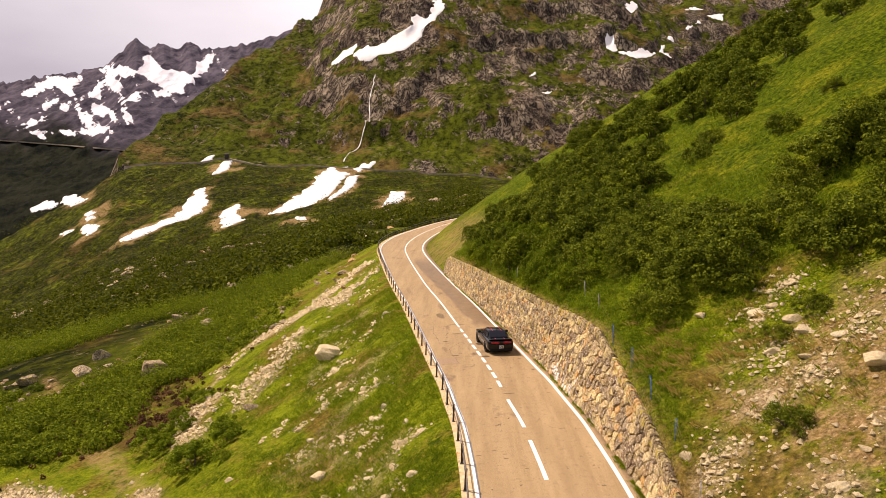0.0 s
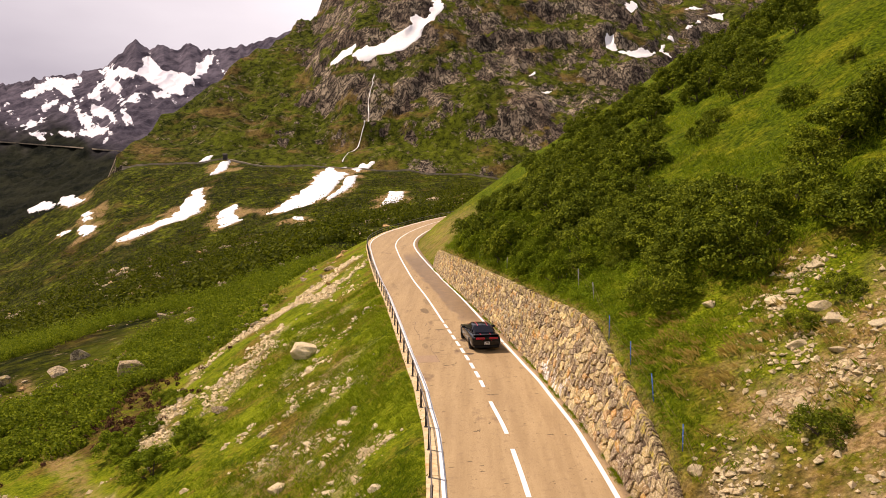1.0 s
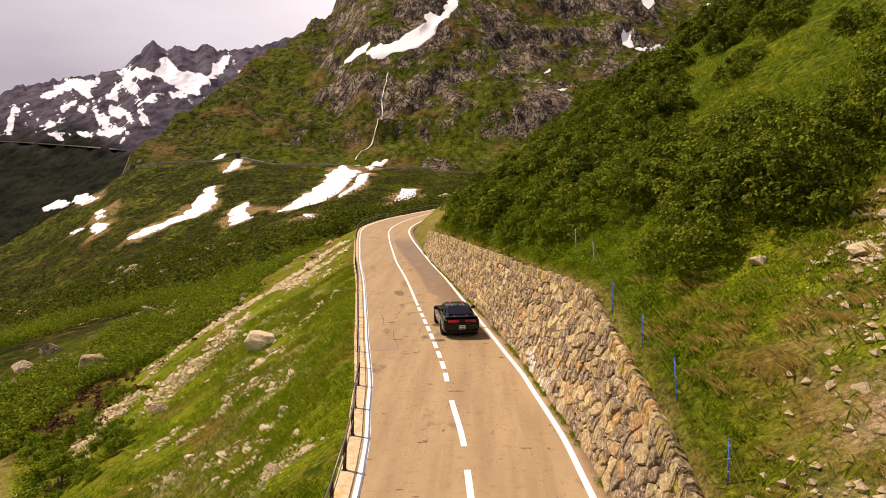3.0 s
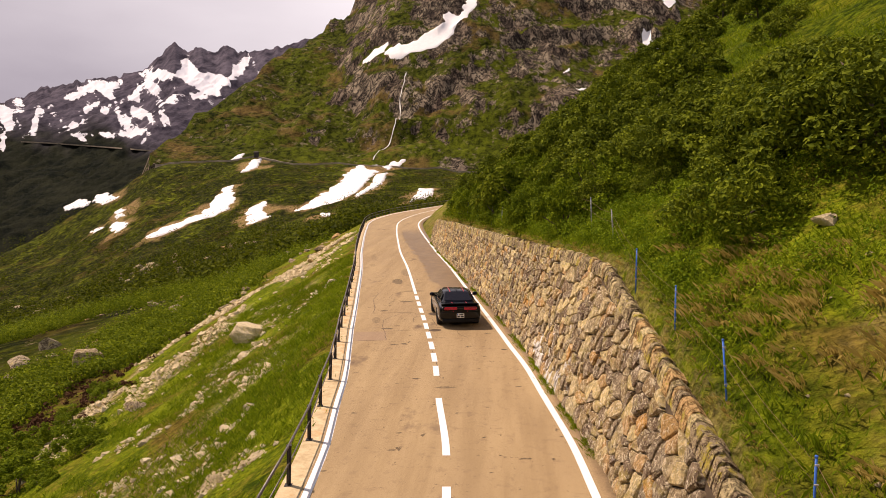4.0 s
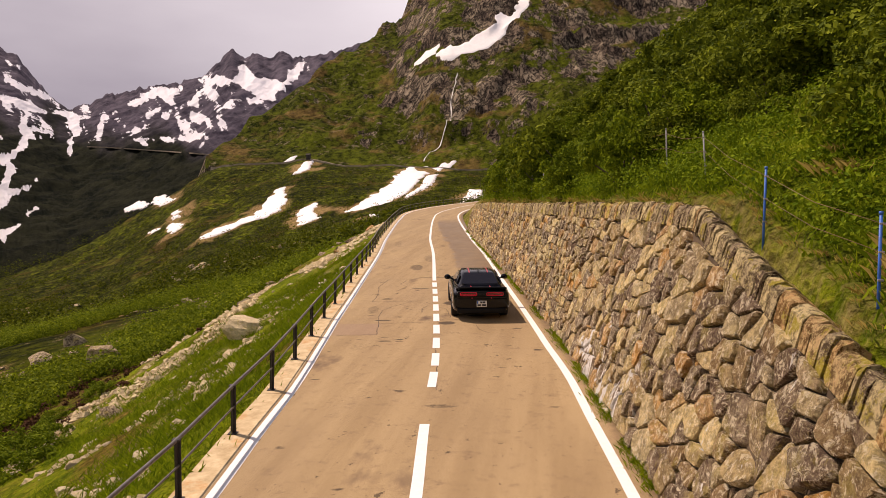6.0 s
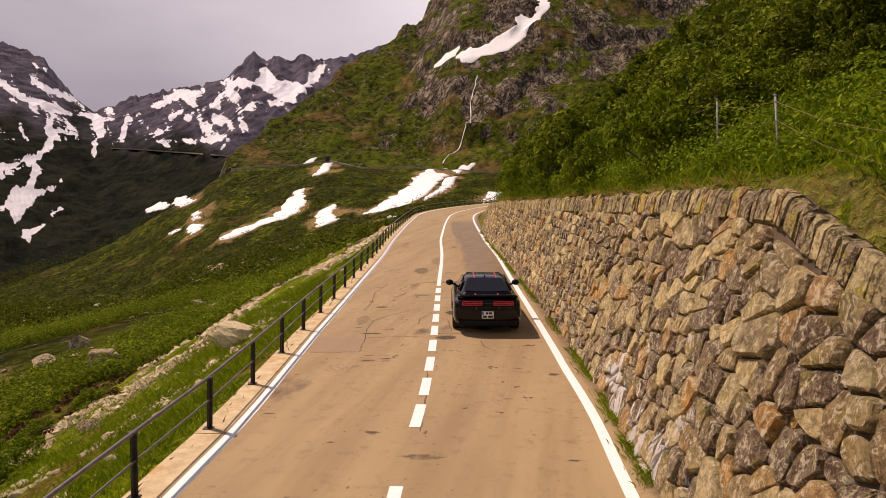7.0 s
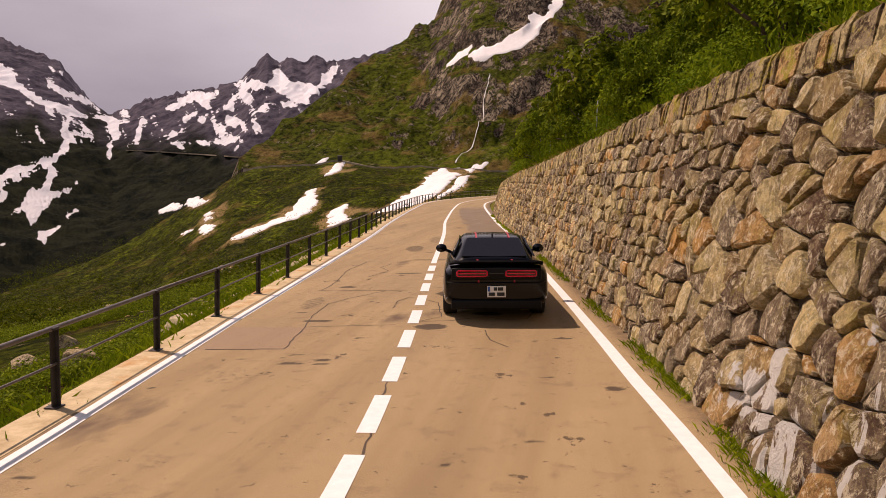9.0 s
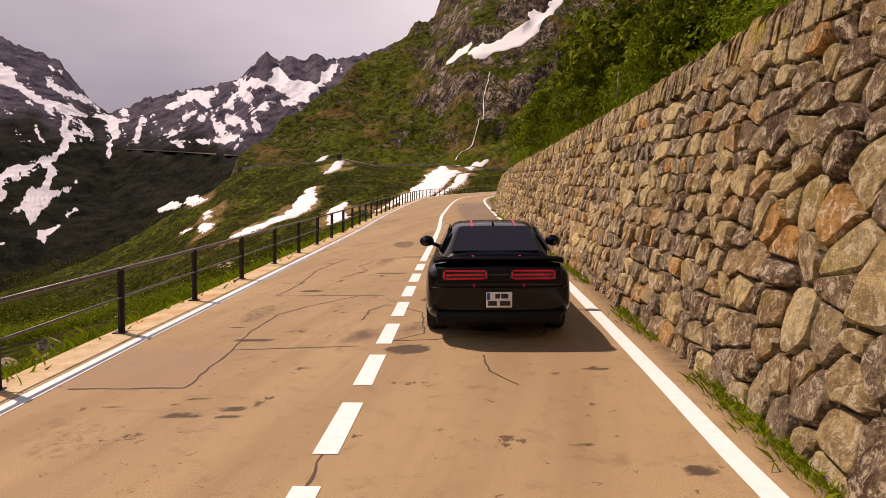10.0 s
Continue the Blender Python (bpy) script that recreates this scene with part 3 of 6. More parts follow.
def stone_material(name="lichen_stone", low=(0.27, 0.182, 0.100), high=(0.92, 0.69, 0.32), per="object", lime=False, moss=0.5, dark=0.78, odd=1.0, grey=0.0):
    n = Nodes(name, 0.9, spec=0.2)
    pick = n.random() if per == "object" else n.island()
    base = n.mix(n.span(pick, 0.05, 0.95), low, high)
    base = n.mix(n.span(n.calc("FRACT", n.calc("MULTIPLY", pick, 7.31)), 0.82, 0.86, 0.0, 0.95 * odd), base, (0.72, 0.34, 0.060))
    base = n.mix(n.span(n.calc("FRACT", n.calc("MULTIPLY", pick, 13.7)), 0.58, 0.64, 0.0, 0.92 * odd), base, (0.150, 0.082, 0.064))
    if grey:
        base = n.mix(n.span(n.calc("FRACT", n.calc("MULTIPLY", pick, 29.3)), 0.62, 0.75, 0.0, grey), base, (0.52, 0.43, 0.29))
    mott = n.noise(6, 9, 0.80)
    c = n.mix(n.span(mott, 0.445, 0.545), n.mix(dark, base, (0.070, 0.042, 0.022)), n.mix(0.16 if lime else 0.38, base, (0.88, 0.72, 0.45)))
    if lime:
        c = n.mix(n.span(n.noise(3.4, 9, 0.82, None, 0.6), 0.52, 0.56, 0.0, 0.6), c, n.mix(0.55, c, (0.070, 0.045, 0.028)))
    c = n.mix(n.span(n.noise(1.6, 8, 0.78), 0.54, 0.59, 0.0, moss), c, (0.50, 0.40, 0.055))
    if lime:
        # black weathering in broad patches, pale crusts of lichen in small ones
        c = n.mix(n.span(n.noise(0.55, 7, 0.75), 0.50, 0.57, 0.0, 0.45), c, n.mix(0.5, c, (0.075, 0.046, 0.038)))
        c = n.mix(n.span(n.noise(8, 8, 0.82, None, 0.6), 0.535, 0.56, 0, 0.7), c, (0.98, 0.86, 0.62))
    c = n.mix(n.span(n.noise(24, 7, 0.8), 0.53, 0.58, 0, 0.2 if lime else 0.6), c, tuple(min(0.8, v * 0.95) for v in high))
    if lime:
        run = n.noise(2.6, 6, 0.6, n.stretch((1, 1, 0.22)), 0.5)
        y, z = n.axis("Y", "Position"), n.axis("Z", "Position")
        here = n.calc("MULTIPLY", n.calc("MULTIPLY", n.span(y, 32.5, 34.5), n.span(y, 38.5, 41.0, 1.0, 0.0)), n.span(z, 0.5, 1.5, 1.0, 0.0))
        c = n.mix(n.span(n.calc("ADD", run, n.calc("MULTIPLY", here, 0.145)), 0.675, 0.69), c, (0.88, 0.84, 0.78))
    n.bump(n.calc("ADD", n.calc("MULTIPLY", n.noise(4.5, 5, 0.65, None, 1.2), 1.6), n.calc("ADD", n.calc("MULTIPLY", n.noise(16, 7, 0.8), 1.6), n.calc("MULTIPLY", n.noise(45, 5, 0.8), 0.6))), 1.0, 0.055)
    return n.done(c)


def leaf_material(name, dark, light, trans=0.30):
    n = Nodes(name, 0.75, spec=0.06)
    pick = n.island()
    c = n.mix(pick, dark, light)
    c = n.mix(n.span(n.random(), 0, 1, 0, 0.35), c, tuple(v * 0.8 for v in dark))
    c = n.mix(n.span(n.noise(0.22, 4, 0.65), 0.42, 0.58, 0.35, 0.0), c, tuple(v * 0.7 for v in dark))
    t = n.nt.nodes.new("ShaderNodeBsdfTranslucent")
    mixer = n.nt.nodes.new("ShaderNodeMixShader")
    n.put(t.inputs["Color"], c)
    mixer.inputs[0].default_value = trans
    n.nt.links.new(n.bsdf.outputs[0], mixer.inputs[1])
    n.nt.links.new(t.outputs[0], mixer.inputs[2])
    out = [k for k in n.nt.nodes if k.type == "OUTPUT_MATERIAL"][0]
    n.nt.links.new(mixer.outputs[0], out.inputs["Surface"])
    return n.done(c)


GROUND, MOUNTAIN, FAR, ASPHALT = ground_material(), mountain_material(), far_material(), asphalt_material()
WHITE_LINE = plain("worn_white_road_paint", (0.80, 0.79, 0.78), 0.7, 0, 0.06, 9)
KERB_NODES = Nodes("rust_stained_concrete", 0.9, spec=0.2)
KERB_TONE = KERB_NODES.mix(KERB_NODES.span(KERB_NODES.noise(3.0, 7, 0.7), 0.35, 0.65), (0.42, 0.31, 0.17), (0.66, 0.53, 0.33))
KERB_TONE = KERB_NODES.mix(KERB_NODES.span(KERB_NODES.noise(0.8, 6, 0.7), 0.55, 0.66, 0.0, 0.75), KERB_TONE, (0.50, 0.23, 0.055))
KERB_NODES.bump(KERB_NODES.noise(40, 5, 0.7), 0.3, 0.01)
KERB = KERB_NODES.done(KERB_TONE)
MORTAR = plain("lime_mortar", (0.085, 0.058, 0.034), 0.95, 0, 0.4, 3)
STONE, STONE_MANY, BOULDER = stone_material(low=(0.34, 0.200, 0.080), high=(1.0, 0.78, 0.36), lime=True, dark=0.45, moss=0.35, grey=0.35), stone_material("lichen_stones", (0.34, 0.200, 0.080), (1.0, 0.78, 0.36), "island", lime=True, dark=0.45, moss=0.35, grey=0.35), stone_material("pale_boulder", (0.78, 0.60, 0.36), (1.0, 0.84, 0.56), dark=0.25, odd=0.15, moss=0.4)
COPING = stone_material("mossy_coping_stone", (0.36, 0.27, 0.14), (0.90, 0.72, 0.34), moss=1.0)
SCREE = stone_material("pale_scree", (0.66, 0.50, 0.28), (1.0, 0.82, 0.52), "island", dark=0.28, odd=0.1, moss=0.1)
STEEL = plain("dark_weathered_steel", (0.055, 0.05, 0.05), 0.55, 0.6, 0.3, 12)
RAIL = plain("dull_galvanised_pipe", (0.17, 0.15, 0.14), 0.5, 0.7, 0.25, 10)
SNOW = plain("old_snow", (0.84, 0.82, 0.82), 0.8, 0, 0.05, 0.2)
LEAF = leaf_material("alder_leaves", (0.052, 0.080, 0.006), (0.30, 0.345, 0.018), 0.24)
HERB = leaf_material("herb_leaves", (0.080, 0.140, 0.005), (0.33, 0.42, 0.014))
GRASS = leaf_material("grass_blades", (0.105, 0.170, 0.005), (0.39, 0.46, 0.015))
STRAW = leaf_material("dry_straw", (0.32, 0.23, 0.05), (0.64, 0.49, 0.15))
BARK = plain("grey_bark", (0.09, 0.065, 0.045), 0.9, 0, 0.3, 20)
BLUE = plain("blue_painted_pole", (0.035, 0.13, 0.50), 0.45, 0, 0.2, 10)
GREYPOLE = plain("grey_weathered_pole", (0.30, 0.29, 0.30), 0.7, 0, 0.2, 14)
WIRE = plain("rusty_wire", (0.20, 0.12, 0.06), 0.6, 0.4, 0.2, 30)
BLACK = plain("black_car_paint", (0.004, 0.004, 0.006), 0.16, 0, 0.1, 2, 0.3)
TRIM = plain("matt_black_plastic", (0.006, 0.006, 0.007), 0.5, 0, 0.2, 20, 0.15)
RUBBER = plain("tyre_rubber", (0.012, 0.011, 0.011), 0.85, 0, 0.2, 30)
STRIPE = plain("red_stripe", (0.42, 0.015, 0.03), 0.35, 0, 0.1, 10)
TAIL = plain("red_lamp_lens", (0.72, 0.012, 0.045), 0.2, 0, 0.1, 10)
PLATE, PLATE_INK, PLATE_BLUE = plain("white_plate", (0.72, 0.72, 0.70), 0.5, 0, 0.03), plain("plate_ink", (0.03, 0.03, 0.03), 0.6), plain("plate_blue", (0.03, 0.10, 0.42), 0.5)
CHROME = plain("dark_alloy", (0.06, 0.06, 0.065), 0.35, 0.9, 0.1, 20)


def glass_material():
    n = Nodes("tinted_car_glass", 0.05, 0, 0.6)
    return n.done((0.014, 0.013, 0.016))


GLASS = glass_material()

# ---- making meshes ----
def mesh_from(name, verts, faces, mat, smooth_faces=True):
    me = bpy.data.meshes.new(name)
    me.from_pydata([tuple(v) for v in verts], [], [tuple(f) for f in faces])
    me.materials.append(mat)
    if smooth_faces:
        me.polygons.foreach_set("use_smooth", [True] * len(me.polygons))
    me.update()
    return me


def grid_mesh(name, xs, ys, zs, mat, closed=False):
    """A sheet from three arrays of rows by columns."""
    rows, cols = xs.shape
    me = bpy.data.meshes.new(name)
    co = np.stack([xs, ys, zs], -1).reshape(-1, 3)
    i, j = np.meshgrid(np.arange(rows - 1), np.arange(cols if closed else cols - 1), indexing="ij")
    k = (j + 1) % cols
    quads = np.stack([i * cols + j, i * cols + k, (i + 1) * cols + k, (i + 1) * cols + j], -1).reshape(-1, 4)
    me.vertices.add(len(co))
    me.vertices.foreach_set("co", co.ravel())
    me.loops.add(quads.size)
    me.loops.foreach_set("vertex_index", quads.ravel().astype(np.int32))
    me.polygons.add(len(quads))
    me.polygons.foreach_set("loop_start", np.arange(0, quads.size, 4, dtype=np.int32))
    me.polygons.foreach_set("use_smooth", np.ones(len(quads), bool))
    me.materials.append(mat)
    me.update(calc_edges=True)
    return me


def mask(me, name, values):
    me.attributes.new(name, "FLOAT", "POINT").data.foreach_set("value", np.asarray(values, np.float32).ravel())


def part(name, me, parent, label="", at=None):
    """Links a mesh, or a bmesh with its material, as one object under a thing or a part."""
    ob = new(name, me)
    ob.parent = parent
    if at is not None:
        ob.matrix_basis = at
    return tagged(ob, label) if label else ob


def setting(name, me, label, category):
    return tagged(new(name, me), label, category, kind="structure")


def from_bm(name, bm, mat, smooth_faces=True):
    me = bpy.data.meshes.new(name)
    bm.to_mesh(me)
    bm.free()
    for m in (mat if isinstance(mat, (list, tuple)) else [mat]):
        me.materials.append(m)
    if smooth_faces:
        me.polygons.foreach_set("use_smooth", [True] * len(me.polygons))
    return me


def box(sx, sy, sz, bevel=0.0, at=(0, 0, 0), segments=2):
    bm = bmesh.new()
    bmesh.ops.create_cube(bm, size=1, matrix=Matrix.Translation(at) @ Matrix.Diagonal((sx, sy, sz, 1)))
    if bevel:
        bmesh.ops.bevel(bm, geom=bm.edges[:], offset=bevel, segments=segments, affect="EDGES", profile=0.5)
    return bm


def tube(points, radius, sides=8, taper=None):
    """Vertices and faces of a pipe along points, with closed ends."""
    pts = [Vector(p) for p in points]
    verts, faces = [], []
    for i, p in enumerate(pts):
        d = (pts[min(i + 1, len(pts) - 1)] - pts[max(i - 1, 0)]).normalized()
        a = d.orthogonal().normalized() if abs(d.z) > 0.9 else d.cross(Vector((0, 0, 1))).normalized()
        b = d.cross(a)
        r = radius if taper is None else radius * (1 - (1 - taper) * i / (len(pts) - 1))
        for s in range(sides):
            w = 2 * math.pi * s / sides
            verts.append(p + (a * math.cos(w) + b * math.sin(w)) * r)
    for i in range(len(pts) - 1):
        for s in range(sides):
            t = (s + 1) % sides
            faces.append((i * sides + s, i * sides + t, (i + 1) * sides + t, (i + 1) * sides + s))
    faces.append(tuple(range(sides))[::-1])
    faces.append(tuple((len(pts) - 1) * sides + s for s in range(sides)))
    return verts, faces


def along(y, q, z=0.0):
    """A point q metres to the right of the road's centre line."""
    g = float(road_x(y + 0.5) - road_x(y - 0.5))
    c = 1 / math.sqrt(1 + g * g)
    return Vector((float(road_x(y)) + q * c, y - q * g * c, z))


# ---- the ground and the mountains ----
ang = np.concatenate([np.arange(-50, 44, 0.235), np.arange(44, 310, 4.0)])
rad = [0.05, 0.4, 1.0, 2.0, 3.0]
while rad[-1] < 1040:
    rad.append(rad[-1] * 1.0095 + 0.02)
A, R = np.meshgrid(np.radians(ang), np.array(rad))
GX, GY = np.sin(A) * R + 1.0, np.cos(A) * R + EYE_Y
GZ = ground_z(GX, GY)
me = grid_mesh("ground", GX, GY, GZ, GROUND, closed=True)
gq = (GX - road_x(GY)) * road_cos(GY)
gdl = -gq - left_line(GY) - 0.6
gdr = gq - wall_foot(GY) - batter(GY) * wall_top(GY)
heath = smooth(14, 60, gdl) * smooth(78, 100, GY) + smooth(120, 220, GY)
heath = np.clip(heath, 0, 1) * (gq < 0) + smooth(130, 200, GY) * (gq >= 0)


def near_path(points, x, y):
    """Distance to a line through points."""
    best = np.full(x.shape, 1e9)
    for (ax, ay), (bx, by) in zip(points[:-1], points[1:]):
        t = np.clip(((x - ax) * (bx - ax) + (y - ay) * (by - ay)) / ((bx - ax) ** 2 + (by - ay) ** 2), 0, 1)
        best = np.minimum(best, np.hypot(x - ax - t * (bx - ax), y - ay - t * (by - ay)))
    return best


LANE = [(-24.2, 46), (-25.1, 52.2), (-26.8, 60.2), (-29, 70.5), (-29, 76.1), (-27.1, 82.1), (-23.8, 83.5), (-20.6, 85), (-18.6, 90), (-16.4, 95), (-16, 100)]
STRAND = [(-20.7, 60.5), (-21.3, 66.4), (-19, 70), (-17.5, 73.7), (-15.8, 78.7), (-15, 86), (-14.6, 92)]
SLIPS = [(11.6, 22.0, 1.1), (13.3, 22.3, 0.9), (15.0, 28.4, 0.7), (13.3, 27.5, 0.6), (9.4, 20.5, 0.9), (8.6, 19.6, 0.8), (13.0, 24.8, 0.8), (16.3, 23.7, 1.0), (15.5, 22.9, 0.8), (11.6, 17.0, 1.0), (14.5, 18, 1.0), (10.2, 15.5, 1.2), (13, 13, 1.5)]
LANE_SIDE = [(-16.5, 78), (-13.5, 66), (-12.5, 60), (-9.5, 52), (-8, 44), (-8, 36), (-5.5, 30), (-5, 22)]
TRACK = [(-66, 102), (-59, 92), (-48.5, 75), (-38, 64), (-30, 54), (-22, 42), (-18, 30), (-16, 10)]
shake = fbm(GX, GY, 5, 4, 71)
wide = fbm(GX, GY, 11, 3, 73)
scree = 1 - smooth(0.4, 2.6, near_path(LANE, GX, GY) + 0.9 + shake * 5.0 + wide * 3.0)
scree = np.maximum(scree, 0.55 * (1 - smooth(0.2, 1.4, near_path(STRAND, GX, GY) + shake * 5.0 + wide * 2)))
scree = np.maximum(scree, (1 - smooth(0.6, 3.4, near_path(LANE_SIDE, GX, GY) + shake * 3.5)) * smooth(0.0, 0.3, fbm(GX, GY, 4.5, 3, 79)) * 0.45)
scree = np.maximum(scree, 0.7 * (1 - smooth(0.5, 2.2, near_path([(-44, 58), (-40, 55.5), (-34, 50)], GX, GY) + shake)))
rust = 1 - smooth(4, 12, np.hypot(GX + 42, (GY - 76) * 0.8) + shake * 4)
rust = np.maximum(rust, 0.8 * (1 - smooth(3, 7, np.hypot(GX + 33, GY - 68) + shake * 3)))
slip = smooth(1.0, 3.0, gdr) * (1 - smooth(9, 13, gdr)) * (1 - smooth(23.5, 28, GY)) * (GY > -20)
pale = np.zeros(GX.shape)
for sx, sy, sw in SLIPS:
    pale = np.maximum(pale, np.exp(-(np.hypot(GX - sx, (GY - sy) * 0.9) / sw / 0.95) ** 2 + shake * 2.0) - 0.15)
scree = np.maximum(scree * (gdl > 0), np.clip(pale, 0, 1) * (gdr > 0.5))
trod = 1 - smooth(0.5, 1.6, near_path(TRACK, GX, GY) + shake * 0.6)
bare = np.maximum(np.maximum(slip * 0.85 * smooth(-0.2, 0.2, fbm(GX, GY, 3, 4, 75)), 0.55 * trod), 0.4 * np.exp(-((gdr - 0.30) / 0.22) ** 2) * (wall_top(GY) > 0.2))
melt = np.full(GX.shape, -1e9)
zone = (GY > 500) & (np.abs(GX) < 700)
for outline, seed, label in SNOWS:
    if label != GULLY:
        melt[zone] = np.maximum(melt[zone], inside_distance(outline, GX[zone], GY[zone]))
bare = np.maximum(bare, smooth(-9, -3, melt + fbm(GX, GY, 26, 5, 77) * 22) * 0.85)
bare = np.maximum(bare, 0.5 * smooth(88, 92, GY) * (1 - smooth(105, 125, GY)) * smooth(-0.5, 1, gdr) * (1 - smooth(6, 10, gdr)))
lush = smooth(2.0, 7.0, gdr + shake * 3) * smooth(27, 34, GY + shake * 4) * (gq > 0) + 0.8 * np.exp(-((gdr - 1.0) / 0.9) ** 2) * (gq > 0) * smooth(20, 25, GY)
mask(me, "lush", np.clip(lush, 0, 1)), mask(me, "heath", heath), mask(me, "scree", scree), mask(me, "bare", bare), mask(me, "rust", rust * (gdl > 4))
setting("ground", me, "grassy alpine slope with heath, scree and bare earth", "ground")

u, d = np.meshgrid(np.arange(-0.545, 0.80, 0.0030), np.concatenate([np.arange(928, 1500, 2.6), np.arange(1500, 2000, 12.0)]))
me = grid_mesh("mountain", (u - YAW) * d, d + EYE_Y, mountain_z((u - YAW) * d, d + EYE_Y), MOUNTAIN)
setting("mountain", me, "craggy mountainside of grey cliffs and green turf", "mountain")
u, d = np.meshgrid(np.concatenate([np.arange(-1.25, -0.92, 0.01), np.arange(-0.92, -0.24, 0.0021), np.arange(-0.24, 1.0, 0.01)]), np.concatenate([np.arange(820, 2600, 16.0), np.arange(2600, 4060, 12.0), [4150, 4300]]))
fx, fy = (u - YAW) * d, d + EYE_Y
fz = far_z(fx, fy)


def blurred(h, n):
    for axis in (0, 1):
        pad = [(n, n) if k == axis else (0, 0) for k in (0, 1)]
        c = np.cumsum(np.insert(np.pad(h, pad, mode="edge"), 0, 0, axis=axis), axis=axis)
        h = (np.take(c, np.arange(2 * n + 1, c.shape[axis]), axis) - np.take(c, np.arange(0, c.shape[axis] - 2 * n - 1), axis)) / (2 * n + 1)
    return h


hollow = (blurred(fz, 7) - fz) * 0.6 + (blurred(fz, 2) - fz) * 1.1
fu, fa = u * 1000, (fz - EYE_Z) / d * 1000
fu, fa = fu + fbm(fu, fa, 26, 4, 63) * 5 + fbm(fu, fa, 7, 2, 64) * 3, fa + fbm(fu, fa, 22, 4, 65) * 4
snow = np.full(fu.shape, -1e9)
zone = fu < -200
for outline in FAR_SNOWS:
    snow[zone] = np.maximum(snow[zone], inside_distance(outline, fu[zone], fa[zone]))
streak = fbm(fu + fa * 0.5, fa * 0.35, 13, 4, 66) + hollow / 60
snow = np.maximum(snow + np.clip(hollow, -12, 12) * 0.10 + fbm(fu + fa, fa * 0.6 - fu * 0.3, 9, 4, 70) * 5.5 - 1.2 + ridged(fu + 0.7 * fa, fa * 0.22, 15, 3, 74) * 4.0, np.where((fa > 60) & (fa < 165), (streak - 0.42) * 14, -9))
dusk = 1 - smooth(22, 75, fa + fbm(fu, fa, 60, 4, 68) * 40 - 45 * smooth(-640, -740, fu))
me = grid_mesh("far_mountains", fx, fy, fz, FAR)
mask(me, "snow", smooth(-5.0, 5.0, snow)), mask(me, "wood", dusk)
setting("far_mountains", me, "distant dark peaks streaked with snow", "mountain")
# hills that close the valley behind and beside the way
a, r = np.meshgrid(np.radians(np.arange(50, 311, 3.0)), np.array([700, 1000, 1400, 2000, 2800]))
bx, by = np.sin(a) * r, np.cos(a) * r
bz = np.interp(r, [700, 1000, 1400, 2000, 2800], [-120, 60, 220, 420, 620]) + ridged(bx, by, 600, 4, 81) * 90
setting("hills_behind", grid_mesh("hills_behind", bx, by, bz, MOUNTAIN), "green and rocky hills closing the valley", "mountain")


# ---- the road ----
def ribbon(name, ys, q0, q1, z, mat, thick=0.0):
    """A strip along the road between two offsets, with its sides."""
    verts, faces = [], []
    for y in ys:
        a, b = (f(y) if callable(f) else f for f in (q0, q1))
        zz = z(y) if callable(z) else z
        verts += [along(y, float(a), zz), along(y, float(b), zz)]
        if thick:
            verts += [along(y, float(b), zz - thick), along(y, float(a), zz - thick)]
    k = 4 if thick else 2
    for i in range(len(ys) - 1):
        m, n = i * k, (i + 1) * k
        faces.append((m, m + 1, n + 1, n))
        if thick:
            faces += [(m + 1, m + 2, n + 2, n + 1), (m + 3, m, n, n + 3)]
    if thick:
        faces += [(0, 3, 2, 1), (len(verts) - 4, len(verts) - 3, len(verts) - 2, len(verts) - 1)]
    return mesh_from(name, verts, faces, mat)


YS = np.concatenate([np.arange(-80, 20, 2.0), np.arange(20, 150, 0.75), np.arange(150, 246, 1.5)])
# damp and oil marks: place along the road, offset, half lengths, darkness
MARKS = [(47.2, 0.6, 0.4, 0.3, 0.8), (44.8, 1.35, 0.3, 0.35, 0.8), (43.6, 0.3, 0.25, 0.32, 0.8), (44.1, -1.7, 0.10, 0.28, 0.8), (48.2, -1.85, 0.12, 0.24, 0.8), (42.7, 2.5, 0.10, 0.15, 0.8), (46.0, -2.25, 0.8, 0.25, 0.4),
         (41.1, -1.5, 0.08, 0.22, 0.7), (41.3, -1.1, 0.08, 0.16, 0.7), (40.5, -2.2, 0.6, 0.35, 0.3), (40.0, 2.75, 0.09, 0.13, 0.9), (36.3, -0.7, 0.07, 0.16, 0.8), (35.3, 0.3, 0.10, 0.42, 0.5), (50.7, -0.6, 0.15, 0.4, 0.6),
         (57.8, -0.9, 1.2, 0.35, 0.5), (71, -2.3, 2.4, 0.3, 0.35), (54, 0.1, 0.25, 0.9, 0.45), (35.8, -1.3, 0.07, 0.12, 0.8), (62, -0.2, 2.0, 0.4, 0.4), (66, -2.5, 1.2, 0.25, 0.35)]
specks = random.Random(44)
MARKS += [(specks.uniform(20, 60), specks.uniform(-2.9, 2.8), specks.uniform(0.03, 0.08), specks.uniform(0.05, 0.17), specks.uniform(0.5, 0.9)) for _ in range(70)]
RY = np.concatenate([np.arange(-80, 20, 2.0), np.arange(20, 62, 0.085), np.arange(62, 90, 0.3), np.arange(90, 150, 0.75), np.arange(150, 246, 1.5)])
RT, RYG = np.meshgrid(np.linspace(0, 1, 64), RY)
RQ = -(left_line(RYG) + 0.14) + RT * (left_line(RYG) + 0.14 + wall_foot(RYG) + 0.12)
rg = road_x(RYG + 0.5) - road_x(RYG - 0.5)
rc = 1 / np.sqrt(1 + rg * rg)
me = grid_mesh("road", road_x(RYG) + RQ * rc, RYG - RQ * rg * rc, RQ * 0, ASPHALT)
wander = fbm(RQ * 3, RYG, 2.0, 3, 101)
